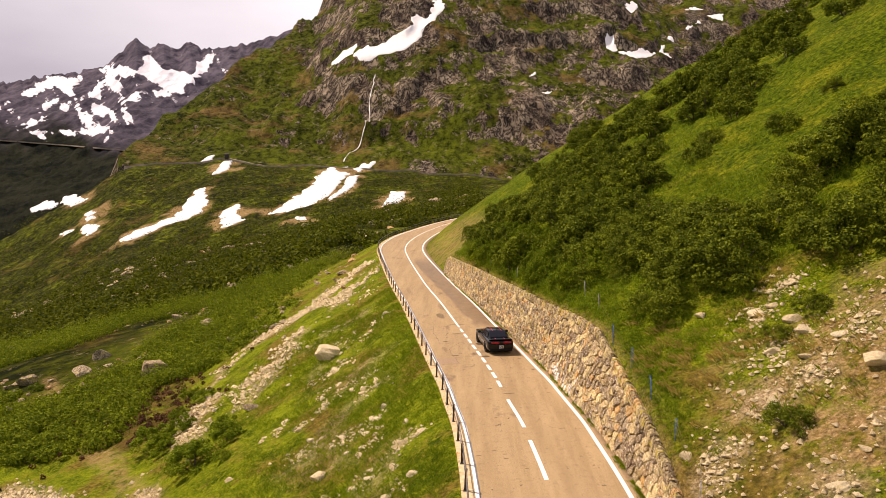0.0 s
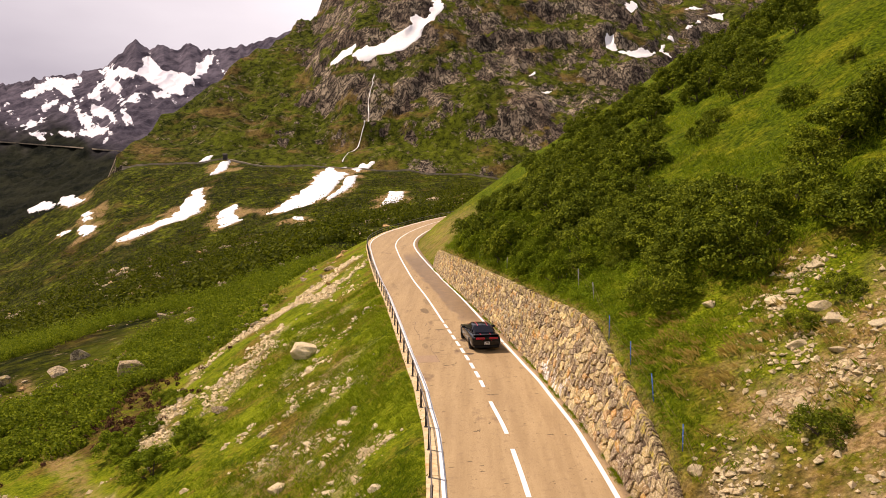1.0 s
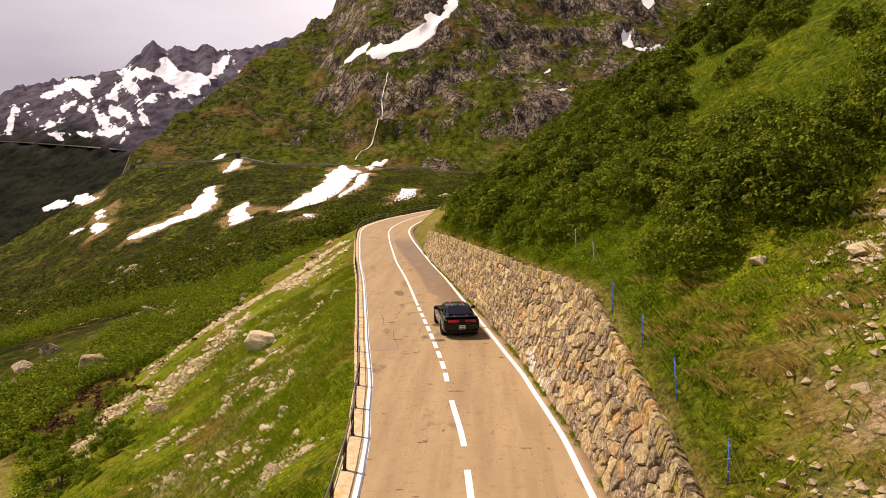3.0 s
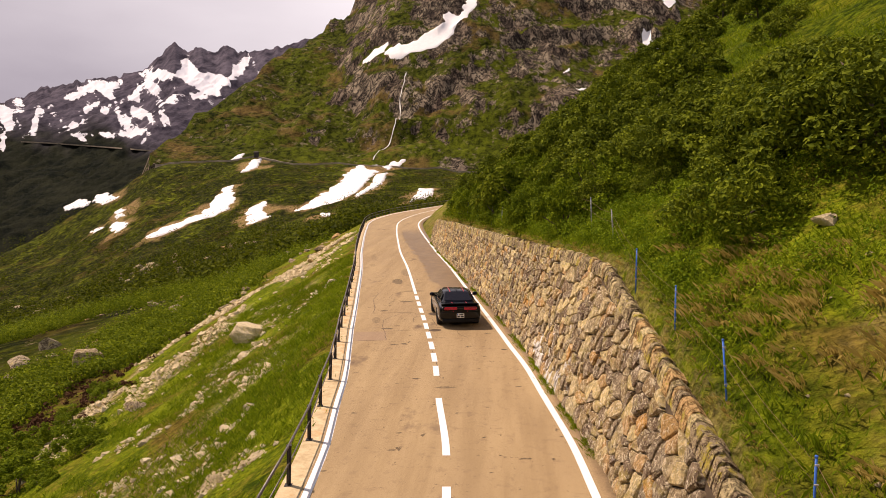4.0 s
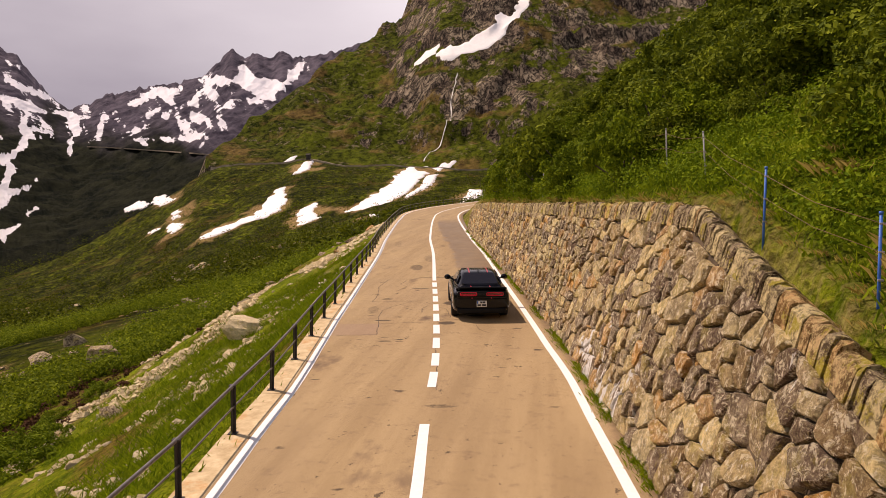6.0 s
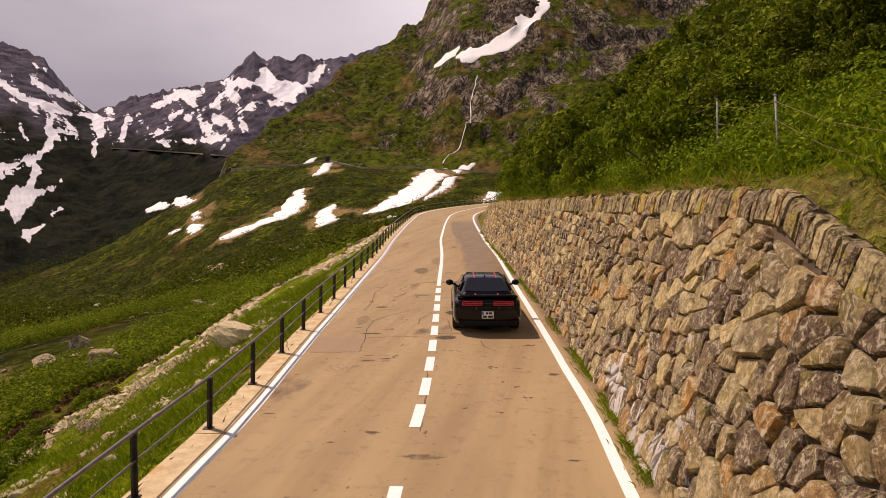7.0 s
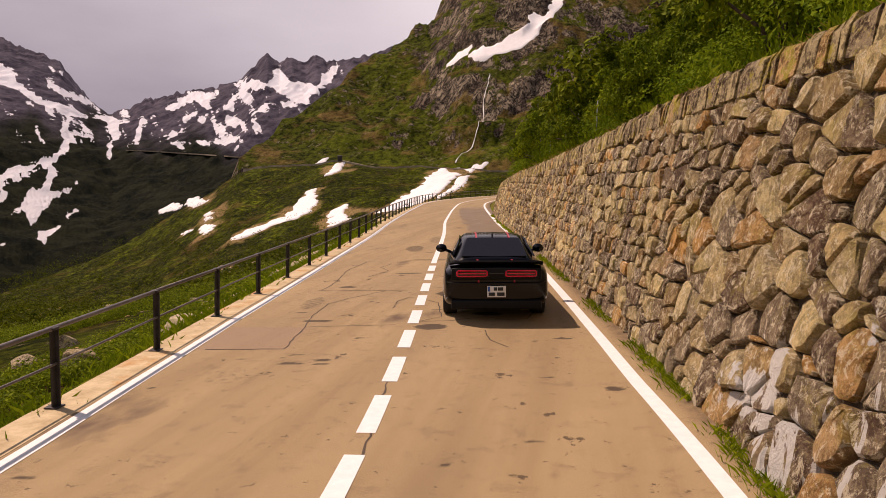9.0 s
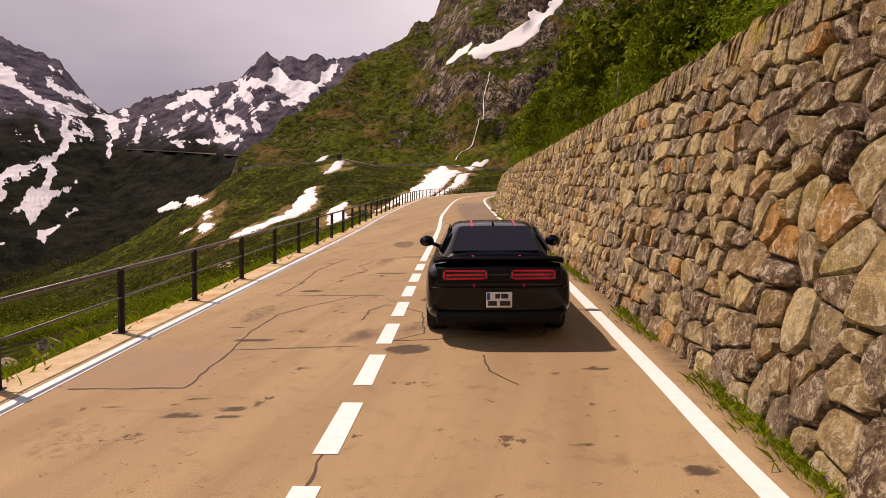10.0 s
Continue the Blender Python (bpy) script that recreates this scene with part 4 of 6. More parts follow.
damp = smooth(52, 55.5, RYG + wander * 1.2) * (1 - smooth(92, 104, RYG)) * smooth(1.15, 1.5, RQ + wander * 0.35 + 0.018 * (RYG - 60))
stain = RQ * 0
for y0, q0, ry, rq, k in MARKS:
    e = ((RYG - y0) / ry) ** 2 + ((RQ - q0) / rq) ** 2 + wander * 0.7
    stain = np.maximum(stain, k * (1 - smooth(0.5, 1.25, e)))
grit = smooth(0.02, 0.3, RQ - right_line(RYG) - 0.12)
repair = smooth(-3.2, -3.1, RQ) * (1 - smooth(-1.85, -1.75, RQ)) * smooth(41.85, 41.95, RYG) * (1 - smooth(43.5, 43.6, RYG))
mask(me, "damp", damp), mask(me, "stain", stain), mask(me, "grit", grit), mask(me, "repair", repair)
road = setting("road", me, "sun-bleached two-lane mountain road with cracks and damp stains", "road")
part("road_bed", ribbon("road_bed", YS, lambda y: -left_line(y) - 0.14, lambda y: wall_foot(y) + 0.12, -0.01, ASPHALT, 0.25), road)
kerb = setting("kerb", ribbon("kerb", YS, lambda y: -left_line(y) - 0.62, lambda y: -left_line(y) - 0.15, -0.03, KERB, 0.5), "ochre concrete edge strip along the drop", "kerb")
r = random.Random(15)
y = 14.0
while y < 150:
    step = 2.6 * r.uniform(0.85, 1.15)
    z = 0.0 + r.uniform(-0.006, 0.006)
    slab = ribbon("kerb_slab", np.linspace(y + 0.008, y + step - 0.008, 5), lambda v: -left_line(v) - 0.645, lambda v: -left_line(v) - 0.142, z, KERB, 0.3)
    slab.polygons.foreach_set("use_smooth", [False] * len(slab.polygons))
    part("kerb_slab", slab, kerb)
    y += step
part("edge_line", ribbon("edge_line", YS, lambda y: -left_line(y) - 0.09, lambda y: -left_line(y) + 0.10, 0.005, WHITE_LINE), road, "white painted edge line")
part("edge_line", ribbon("edge_line", YS, lambda y: right_line(y) - 0.09, lambda y: right_line(y) + 0.10, 0.005, WHITE_LINE), road, "white painted edge line")
part("centre_line", ribbon("centre_line", YS[YS > 52.6], -0.085, 0.085, 0.005, WHITE_LINE), road, "solid white centre line")
for k in range(-5, 2):
    y0 = 23.7 + 6.12 * k
    part("centre_dash", ribbon("centre_dash", np.linspace(y0, y0 + 4.4, 8), -0.095, 0.095, 0.005, WHITE_LINE), road)
for k in range(9):
    y0 = 36.60 + 1.82 * k
    part("centre_dash", ribbon("centre_dash", np.linspace(y0, y0 + 1.25, 4), -0.10, 0.10, 0.005, WHITE_LINE), road)


CRACKS = [[(41.9, -3.0), (41.94, -1.8), (43.55, -1.87), (43.76, -0.3)], [(43.55, -1.87), (44.7, -1.95), (45.9, -1.9), (46.7, -1.5), (47.6, -0.9)], [(47.66, -2.5), (47.68, -0.4)], [(47.66, -2.4), (49.1, -2.3), (51.3, -2.4), (53.4, -2.1)],
          [(45.4, -0.5), (46.2, -0.48), (46.7, -0.3), (46.5, 0.0), (46.0, 0.38), (44.5, 0.48), (44.05, 0.1)], [(44.06, 0.07), (44.1, 0.64), (44.5, 1.3), (44.2, 1.65), (44.3, 2.05), (45.0, 2.28), (46.0, 2.2), (46.6, 1.6), (46.7, 0.9)], [(43.3, 1.27), (42.6, 1.32), (42.1, 1.6)],
          [(40.9, -0.05), (36.4, 0.12)], [(53.5, -2.6), (53.4, -1.2), (53.9, -0.4)], [(50.0, -1.6), (51.2, -1.2), (52.0, -1.5), (53.0, -1.3)]]
CRACK = plain("tar_filled_crack", (0.075, 0.048, 0.032), 0.8, 0, 0.3, 20)
r = random.Random(3)
for line in CRACKS:
    pts = []
    for (y0, q0), (y1, q1) in zip(line[:-1], line[1:]):
        n = max(2, int(math.hypot(y1 - y0, q1 - q0) / 0.16))
        pts += [(y0 + (y1 - y0) * k / n + r.uniform(-0.015, 0.015), q0 + (q1 - q0) * k / n + r.uniform(-0.02, 0.02)) for k in range(n)]
    pts.append(line[-1])
    verts, faces = [], []
    for i, (y, q) in enumerate(pts):
        a, b = pts[max(i - 1, 0)], pts[min(i + 1, len(pts) - 1)]
        dy, dq = b[0] - a[0], b[1] - a[1]
        ln = math.hypot(dy, dq) or 1
        w = r.uniform(0.006, 0.014)
        verts += [along(y + dq / ln * w, q - dy / ln * w, 0.004), along(y - dq / ln * w, q + dy / ln * w, 0.004)]
    faces = [(2 * i, 2 * i + 1, 2 * i + 3, 2 * i + 2) for i in range(len(pts) - 1)]
    part("crack", mesh_from("crack", verts, faces, CRACK), road, "dark crack in the asphalt")


# ---- the railing on the kerb ----
railing = tagged(new("railing"), "dark steel railing with two pipes on a concrete edge", "railing")


def post_station(y):
    """The station on the centre line abreast of a post at that y."""
    k = y
    for _ in range(6):
        k += y - along(k, -float(left_line(k)) - 0.48).y
    return k


POST_Y = [post_station(41.25 + 2.67 * k) for k in range(-18, 6)]
while POST_Y[-1] < 215:
    POST_Y.append(POST_Y[-1] + 2.65 * float(road_cos(POST_Y[-1])))
POST_H = 0.90
bm = box(0.10, 0.014, POST_H, 0.003, (0, 0.04, POST_H / 2))
for bmx in (box(0.014, 0.09, POST_H, 0.003, (0, -0.005, POST_H / 2)), box(0.11, 0.11, 0.03, 0.008, (0, 0, POST_H + 0.005)), box(0.16, 0.16, 0.015, 0.003, (0, 0, 0.008))):
    tmp = bpy.data.meshes.new("tmp")
    bmx.to_mesh(tmp)
    bmx.free()
    bm.from_mesh(tmp)
    bpy.data.meshes.remove(tmp)
post_mesh = from_bm("post", bm, STEEL, False)
rng = random.Random(4)
for y in POST_Y:
    p = along(y, -float(left_line(y)) - 0.48, 0.0)
    g = float(road_x(y + 0.5) - road_x(y - 0.5))
    part("post", post_mesh, railing, at=pose(p.x, p.y, p.z, rng.uniform(-0.8, 0.8), 2.0 + rng.uniform(-0.8, 0.8), math.degrees(-math.atan(g))))
for name, h, r in (("top_rail", 0.90, 0.030), ("mid_rail", 0.50, 0.017)):
    for i in range(0, len(POST_Y) - 1, 6):
        ys = POST_Y[i:i + 7]
        pts = [along(y, -float(left_line(y)) - 0.48 + 0.03, h + rng.uniform(-0.006, 0.006)) for y in ys]
        part(name, mesh_from(name, *tube(pts, r, 8), RAIL), railing)


# ---- the stone wall ----
wall = setting("wall_stone", None, "tall rubble-stone retaining wall with upright coping stones", "wall")


def wall_point(y, h, out=0.0):
    """A point of the wall's leaning face h metres up, out metres proud of it."""
    b = float(batter(y))
    n = math.sqrt(1 + b * b)
    return along(y, float(wall_foot(y)) + b * h - out / n, h + out * b / n)


ys = np.arange(15.6, 85.3, 0.5)
verts, faces = [], []
for y in ys:
    t = float(wall_top(y)) - 0.12
    verts += [wall_point(y, -0.2, -0.045), wall_point(y, max(t, 0), -0.045), wall_point(y, max(t, 0), -0.6), wall_point(y, -0.2, -0.6)]
for i in range(len(ys) - 1):
    m, n = 4 * i, 4 * i + 4
    faces += [(m, m + 1, n + 1, n), (m + 1, m + 2, n + 2, n + 1), (m + 2, m + 3, n + 3, n + 2)]
faces += [(0, 3, 2, 1), (len(verts) - 4, len(verts) - 3, len(verts) - 2, len(verts) - 1)]
part("wall_core", mesh_from("wall_core", verts, faces, MORTAR, False), wall, "sandy mortar between the stones")


def wall_points(v):
    """Points of the wall's leaning face for many (station, height, proud)."""
    v = np.array(v, float)
    y, h, out = v[:, 0], v[:, 1], v[:, 2]
    b = batter(y)
    n = np.sqrt(1 + b * b)
    q, z = wall_foot(y) + b * h - out / n, h + out * b / n
    g = road_x(y + 0.5) - road_x(y - 0.5)
    c = 1 / np.sqrt(1 + g * g)
    return np.stack([road_x(y) + q * c, y - q * g * c, z], -1).tolist()


def cut(poly, px, py, nx, ny):
    """The part of a convex outline on the inner side of a line."""
    out = []
    for i in range(len(poly)):
        (ax, ay), (bx, by) = poly[i - 1], poly[i]
        da, db = (ax - px) * nx + (ay - py) * ny, (bx - px) * nx + (by - py) * ny
        if (da <= 0) != (db <= 0):
            t = da / (da - db)
            out.append((ax + (bx - ax) * t, ay + (by - ay) * t))
        if db <= 0:
            out.append((bx, by))
    return out


SQUAT = 1.22


def wall_cells(r):
    """Outlines of rubble stones fitted to one another: wild near the bend, in rough courses further on."""
    seeds = []
    h = 0.12
    while h < 4.2:
        tall = r.uniform(0.21, 0.33)
        y = 16.4 + r.uniform(0, 0.4)
        while y < 85.4:
            wild = 1 - float(smooth(36, 44, y))
            wide = r.choice((0.20, 0.27, 0.34, 0.42, 0.52, 0.64)) * (1 + 0.10 * wild) * (1 - 0.10 * float(smooth(50, 75, y)))
            if r.random() > 0.24 * wild:
                seeds.append((y + wide / 2 + r.gauss(0, 0.03 + 0.05 * wild), (h + r.gauss(0, 0.022 + 0.085 * wild)) * SQUAT, r.uniform(-0.012, 0.012) * (1 + 2.6 * wild)))
            y += wide
        h += tall
    bins = {}
    for i, (y, h, w) in enumerate(seeds):
        bins.setdefault((int(y / 0.8), int(h / 0.8)), []).append(i)
    cells = []
    for i, (y, h, w) in enumerate(seeds):
        if h / SQUAT > float(wall_top(y)) - 0.38:
            continue
        poly = [(y - 0.8, h - 0.8), (y + 0.8, h - 0.8), (y + 0.8, h + 0.8), (y - 0.8, h + 0.8)]
        gap = r.choice((0.004, 0.008, 0.013, 0.021))
        by, bh = int(y / 0.8), int(h / 0.8)
        for ky in (by - 2, by - 1, by, by + 1, by + 2):
            for kh in (bh - 2, bh - 1, bh, bh + 1, bh + 2):
                for j in bins.get((ky, kh), ()):
                    if j != i and poly:
                        ny, nh = seeds[j][0] - y, seeds[j][1] - h
                        d = math.hypot(ny, nh)
                        if d < 1.4:
                            t = 0.5 + (w - seeds[j][2]) / (2 * d * d) - gap / d
                            poly = cut(poly, y + ny * t, h + nh * t, ny / d, nh / d)
        slope = float(wall_top(y + 0.2) - wall_top(y - 0.2)) / 0.4 * SQUAT
        poly = cut(poly, y, (float(wall_top(y)) - 0.40) * SQUAT, -slope, 1.0) if poly else poly
        poly = cut(poly, y, -0.06, 0.0, -1.0) if poly else poly
        poly = [(a, b / SQUAT) for a, b in poly]
        if len(poly) > 2:
            area = abs(sum(poly[k - 1][0] * poly[k][1] - poly[k][0] * poly[k - 1][1] for k in range(len(poly)))) / 2
            if area > 0.008:
                cells.append((poly, area))
    return cells


def stone_shape(poly, area, r):
    """A rough-hewn stone over an outline: (station, height, proud) and faces."""
    ring = []
    n = len(poly)
    for i in range(n):
        a, p, b = poly[i - 1], poly[i], poly[(i + 1) % n]
        la, lb = math.hypot(a[0] - p[0], a[1] - p[1]), math.hypot(b[0] - p[0], b[1] - p[1])
        blunt = r.uniform(0.025, 0.065)
        fa, fb = min(0.42, blunt / max(la, 0.01)), min(0.42, blunt / max(lb, 0.01))
        for q, f in ((a, fa), (b, fb)):
            ring.append((p[0] + (q[0] - p[0]) * f, p[1] + (q[1] - p[1]) * f))
        if lb > 0.30:
            t = r.uniform(0.4, 0.6)
            ring.append((p[0] + (b[0] - p[0]) * t, p[1] + (b[1] - p[1]) * t))
    m = len(ring)
    cy, ch = sum(p[0] for p in ring) / m, sum(p[1] for p in ring) / m
    size = math.sqrt(area)
    lift = r.uniform(0.015, 0.075) + 0.03 * size
    ta, tb = r.gauss(0, 0.10), r.gauss(-0.03, 0.11)
    verts, faces = [], []
    for scale, out, rough in ((1.0, -0.09, 0.0), (0.985, lift * 0.40, 0.010), (r.uniform(0.82, 0.92), lift, 0.012)):
        for y, h in ring:
            k = scale * (1 if not rough else r.uniform(0.95, 1.02))
            dy, dh = (y - cy) * k, (h - ch) * k
            verts.append((cy + dy, ch + dh, out + (ta * dy + tb * dh + r.uniform(-rough, rough) if rough else 0)))
    verts.append((cy + r.uniform(-0.12, 0.12) * size, ch + r.uniform(-0.12, 0.12) * size, lift * 1.03 + r.uniform(-0.015, 0.02)))
    for k in range(2):
        for i in range(m):
            j = (i + 1) % m
            faces.append((k * m + i, k * m + j, (k + 1) * m + j, (k + 1) * m + i))
    faces += [(2 * m + i, 2 * m + (i + 1) % m, 3 * m) for i in range(m)]
    return verts, faces


r = random.Random(12)
many_v, many_f = [], []
single = 0
for poly, area in wall_cells(r):
    v, f = stone_shape(poly, area, r)
    v = wall_points(v)
    if 33.5 < poly[0][0] < 44.5 and single < 300:
        part("stone", mesh_from("stone", v, f, STONE, False), wall)
        single += 1
    else:
        k = len(many_v)
        many_v += v
        many_f += [tuple(i + k for i in q) for q in f]
tagged(part("stones", mesh_from("stones", many_v, many_f, STONE_MANY, False), wall), kind="stuff")
# upright coping slabs along the top
y = 17.0
count = 0
while y < 84.6:
    w = r.choice((0.12, 0.16, 0.2, 0.26, 0.38)) * r.uniform(0.85, 1.2)
    hh = r.uniform(-0.02, 0.045)
    v = []
    lean = r.uniform(-0.04, 0.04)
    for e, yy in ((0, y + 0.018), (1, y + w - 0.018)):
        t0 = float(wall_top(yy))
        for out, h in ((-0.05, -0.44), (0.04, -0.42), (0.055, -0.12), (0.02, hh - 0.03), (-0.10, hh), (-0.30, hh - 0.06), (-0.34, -0.42)):
            v.append(wall_point(yy + lean * (h + 0.4) + r.uniform(-0.015, 0.015), t0 + h + r.uniform(-0.03, 0.03), out + r.uniform(-0.02, 0.02)))
    f = [(6, 5, 4, 3, 2, 1, 0), (7, 8, 9, 10, 11, 12, 13)] + [(i, (i + 1) % 7, 7 + (i + 1) % 7, 7 + i) for i in range(7)]
    if count < 420:
        part("coping_stone", mesh_from("coping_stone", v, f, COPING, False), wall)
        count += 1
    y += w

# ---- the car ----
def loft(name, rows, mat, caps=True):
    """A closed skin over rows of points, mirrored left to right."""
    verts, faces = [], []
    n = len(rows[0])
    for row in rows:
        verts += [Vector(p) for p in row] + [Vector((-p[0], p[1], p[2])) for p in reversed(row)]
    m = 2 * n
    for i in range(len(rows) - 1):
        for j in range(m):
            k = (j + 1) % m
            faces.append((i * m + j, i * m + k, (i + 1) * m + k, (i + 1) * m + j))
    if caps:
        faces.append(tuple(range(m))[::-1])
        faces.append(tuple((len(rows) - 1) * m + j for j in range(m)))
    return mesh_from(name, verts, faces, mat)


def refined(me, level=2, cutters=()):
    """The mesh rounded by subdivision, with holes cut by other meshes."""
    ob = new("tmp", me)
    mod = ob.modifiers.new("s", "SUBSURF")
    mod.levels = level
    tools = []
    for c in cutters:
        t = new("tmp", c)
        tools.append(t)
        b = ob.modifiers.new("b", "BOOLEAN")
        b.object, b.operation, b.solver = t, "DIFFERENCE", "EXACT"
    bpy.context.view_layer.update()
    out = bpy.data.meshes.new_from_object(ob.evaluated_get(bpy.context.evaluated_depsgraph_get()))
    out.name = me.name
    for o in [ob, *tools]:
        bpy.data.objects.remove(o)
    out.polygons.foreach_set("use_smooth", [True] * len(out.polygons))
    return out


def disc_mesh(name, radius, width, mat, rings, sides=28, at=(0, 0, 0)):
    """A wheel-like body turned about the x axis; rings are (radius share, x share)."""
    verts, faces = [], []
    for rr, xx in rings:
        for s in range(sides):
            w = 2 * math.pi * s / sides
            verts.append((at[0] + xx * width / 2, at[1] + math.cos(w) * rr * radius, at[2] + math.sin(w) * rr * radius))
    for i in range(len(rings) - 1):
        for s in range(sides):
            t = (s + 1) % sides
            faces.append((i * sides + s, i * sides + t, (i + 1) * sides + t, (i + 1) * sides + s))
    faces.append(tuple(range(sides)))
    faces.append(tuple((len(rings) - 1) * sides + s for s in range(sides))[::-1])
    return mesh_from(name, verts, faces, mat)


def deck_z(y):
    return float(np.interp(y, [0.0, 0.25, 0.9, 1.6, 3.2, 4.3, 4.85, 5.0], [0.99, 1.05, 1.055, 1.02, 0.99, 0.93, 0.85, 0.78]))


def build_car():
    car = tagged(new("car"), "black two-door coupe with thin red stripes on the road", "car")
    rows = []
    for y, w, zb, zs in ((-0.02, 0.80, 0.52, 0.84), (0.0, 0.86, 0.40, 0.87), (0.06, 0.915, 0.32, 0.90), (0.3, 0.955, 0.22, 0.92), (0.9, 0.962, 0.19, 0.93), (1.5, 0.958, 0.18, 0.93), (2.4, 0.945, 0.18, 0.92), (3.3, 0.945, 0.18, 0.91), (4.1, 0.955, 0.19, 0.88), (4.7, 0.93, 0.22, 0.83), (4.95, 0.86, 0.28, 0.76), (5.0, 0.78, 0.36, 0.70)):
        zt = deck_z(max(y, 0))
        rows.append([(0.02, y, zb), (w * 0.86, y, zb), (w * 0.985, y, zb + 0.10), (w, y, 0.58), (w * 0.985, y, zs - 0.06), (w * 0.95, y, zs + 0.03), (w * 0.84, y, zt - 0.02), (w * 0.45, y, zt + 0.004), (0.02, y, zt + 0.008)])
    cut = [disc_mesh("tmp", 0.40, 0.5, TRIM, ((1, -1), (1, 1)), 28, (sx * 0.90, yy, 0.37)) for sx in (-1, 1) for yy in (1.02, 3.98)]
    body = part("body", refined(loft("body", rows, BLACK), 2, cut), car, "glossy black bodywork")
    # cabin
    rows = []
    for y, wb, wr, zr in ((0.62, 0.70, 0.66, 1.065), (0.80, 0.76, 0.66, 1.12), (1.38, 0.82, 0.57, 1.405), (1.75, 0.835, 0.60, 1.450), (2.25, 0.835, 0.60, 1.452), (2.50, 0.83, 0.585, 1.42), (3.10, 0.79, 0.66, 1.07), (3.28, 0.74, 0.68, 0.99)):
        zb = deck_z(y) - 0.06
        rows.append([(0.02, y, zb - 0.1), (wb, y, zb), (wb * 0.985, y, zb + 0.06), (wr + 0.03, y, zr - 0.06), (wr - 0.05, y, zr - 0.005), (wr * 0.5, y, zr + 0.012), (0.02, y, zr + 0.016)])
    part("cabin", refined(loft("cabin", rows, BLACK), 2), car, "black roof and pillars")

    def sheet(name, mat, corners, parent=car, label="", rounded=0.06, lift=0.012):
        """A pane with rounded corners, four corners given counter-clockwise from outside."""
        c = [Vector(p) for p in corners]
        nrm = (c[1] - c[0]).cross(c[3] - c[0]).normalized()
        pts = []
        for i in range(4):
            a, p, b = c[i - 1], c[i], c[(i + 1) % 4]
            da, db = (a - p).normalized(), (b - p).normalized()
            for k in range(5):
                t = k / 4
                pts.append((p + da * rounded * (1 - t) ** 2 + db * rounded * t ** 2) + nrm * lift)
        back = [p - nrm * (lift + 0.02) for p in pts]
        n = len(pts)
        faces = [tuple(range(n))] + [(i, n + i, n + (i + 1) % n, (i + 1) % n) for i in range(n)]
        return part(name, mesh_from(name, pts + back, faces, mat, False), parent, label)

    sheet("rear_window", GLASS, [(-0.61, 0.74, 1.095), (0.61, 0.74, 1.095), (0.50, 1.33, 1.392), (-0.50, 1.33, 1.392)], label="dark tinted rear window", lift=0.03)
    sheet("windscreen", GLASS, [(0.66, 3.14, 1.06), (-0.66, 3.14, 1.06), (-0.52, 2.55, 1.40), (0.52, 2.55, 1.40)], label="dark tinted windscreen", lift=0.03)
    for s in (-1, 1):
        q = [(0.805 * s, 1.55, 1.06), (0.81 * s, 2.85, 1.05), (0.635 * s, 2.42, 1.385), (0.635 * s, 1.62, 1.385)]
        sheet("side_window", GLASS, q if s > 0 else q[::-1], label="dark tinted side window", lift=0.015)
        q = [(0.775 * s, 0.98, 1.09), (0.80 * s, 1.45, 1.07), (0.645 * s, 1.50, 1.375), (0.66 * s, 1.32, 1.31)]
        sheet("side_window", GLASS, q if s > 0 else q[::-1], label="dark tinted side window", lift=0.012, rounded=0.04)
    # spoiler, tail panel and lamps
    sp = []
    for y, z in ((0.30, 1.06), (0.10, 1.095), (-0.03, 1.125), (-0.05, 1.095), (0.05, 1.05), (0.25, 1.03)):
        sp.append([(0.02, y, z), (0.5, y + 0.01, z), (0.74, y + 0.035, z - 0.008), (0.83, y + 0.09, z - 0.035)])
    rows_t = [[row[k] for row in sp] for k in range(4)]
    v, f = [], []
    cols = [(-1, k) for k in (3, 2, 1, 0)] + [(1, k) for k in (0, 1, 2, 3)]
    for s, k in cols:
        v += [(s * p[0], p[1], p[2]) for p in rows_t[k]]
    for i in range(len(cols) - 1):
        f += [(i * 6 + j, i * 6 + (j + 1) % 6, (i + 1) * 6 + (j + 1) % 6, (i + 1) * 6 + j) for j in range(6)]
    f += [(0, 1, 2, 3, 4, 5), tuple((len(cols) - 1) * 6 + j for j in (5, 4, 3, 2, 1, 0))]
    part("spoiler", mesh_from("spoiler", v, f, TRIM, False), car, "matt black lip spoiler")
    tail = part("tail_panel", from_bm("tail_panel", box(1.58, 0.05, 0.205, 0.02, (0, -0.030, 0.885)), TRIM), car, "black panel across the tail")
    for s in (-1, 1):
        lamp = part("tail_light", from_bm("tail_light", box(0.58, 0.02, 0.125, 0.009, (0.43 * s, -0.060, 0.895)), GLASS), car, "dark smoked tail lamp")
        x0, x1, z0, z1 = 0.43 * s - 0.265, 0.43 * s + 0.265, 0.845, 0.945
        c = 0.02
        loop = [(x0 + c, z0), (x1 - c, z0), (x1, z0 + c), (x1, z1 - c), (x1 - c, z1), (x0 + c, z1), (x0, z1 - c), (x0, z0 + c), (x0 + c, z0)]
        part("lamp_ring", mesh_from("lamp_ring", *tube([(a, -0.073, b) for a, b in loop], 0.014, 6), TAIL), lamp, "red light strip")
        part("lamp_bar", from_bm("lamp_bar", box(0.48, 0.008, 0.022, 0.003, (0.43 * s, -0.072, 0.895)), TAIL), lamp, "red light strip")
        mv, mf = [], []
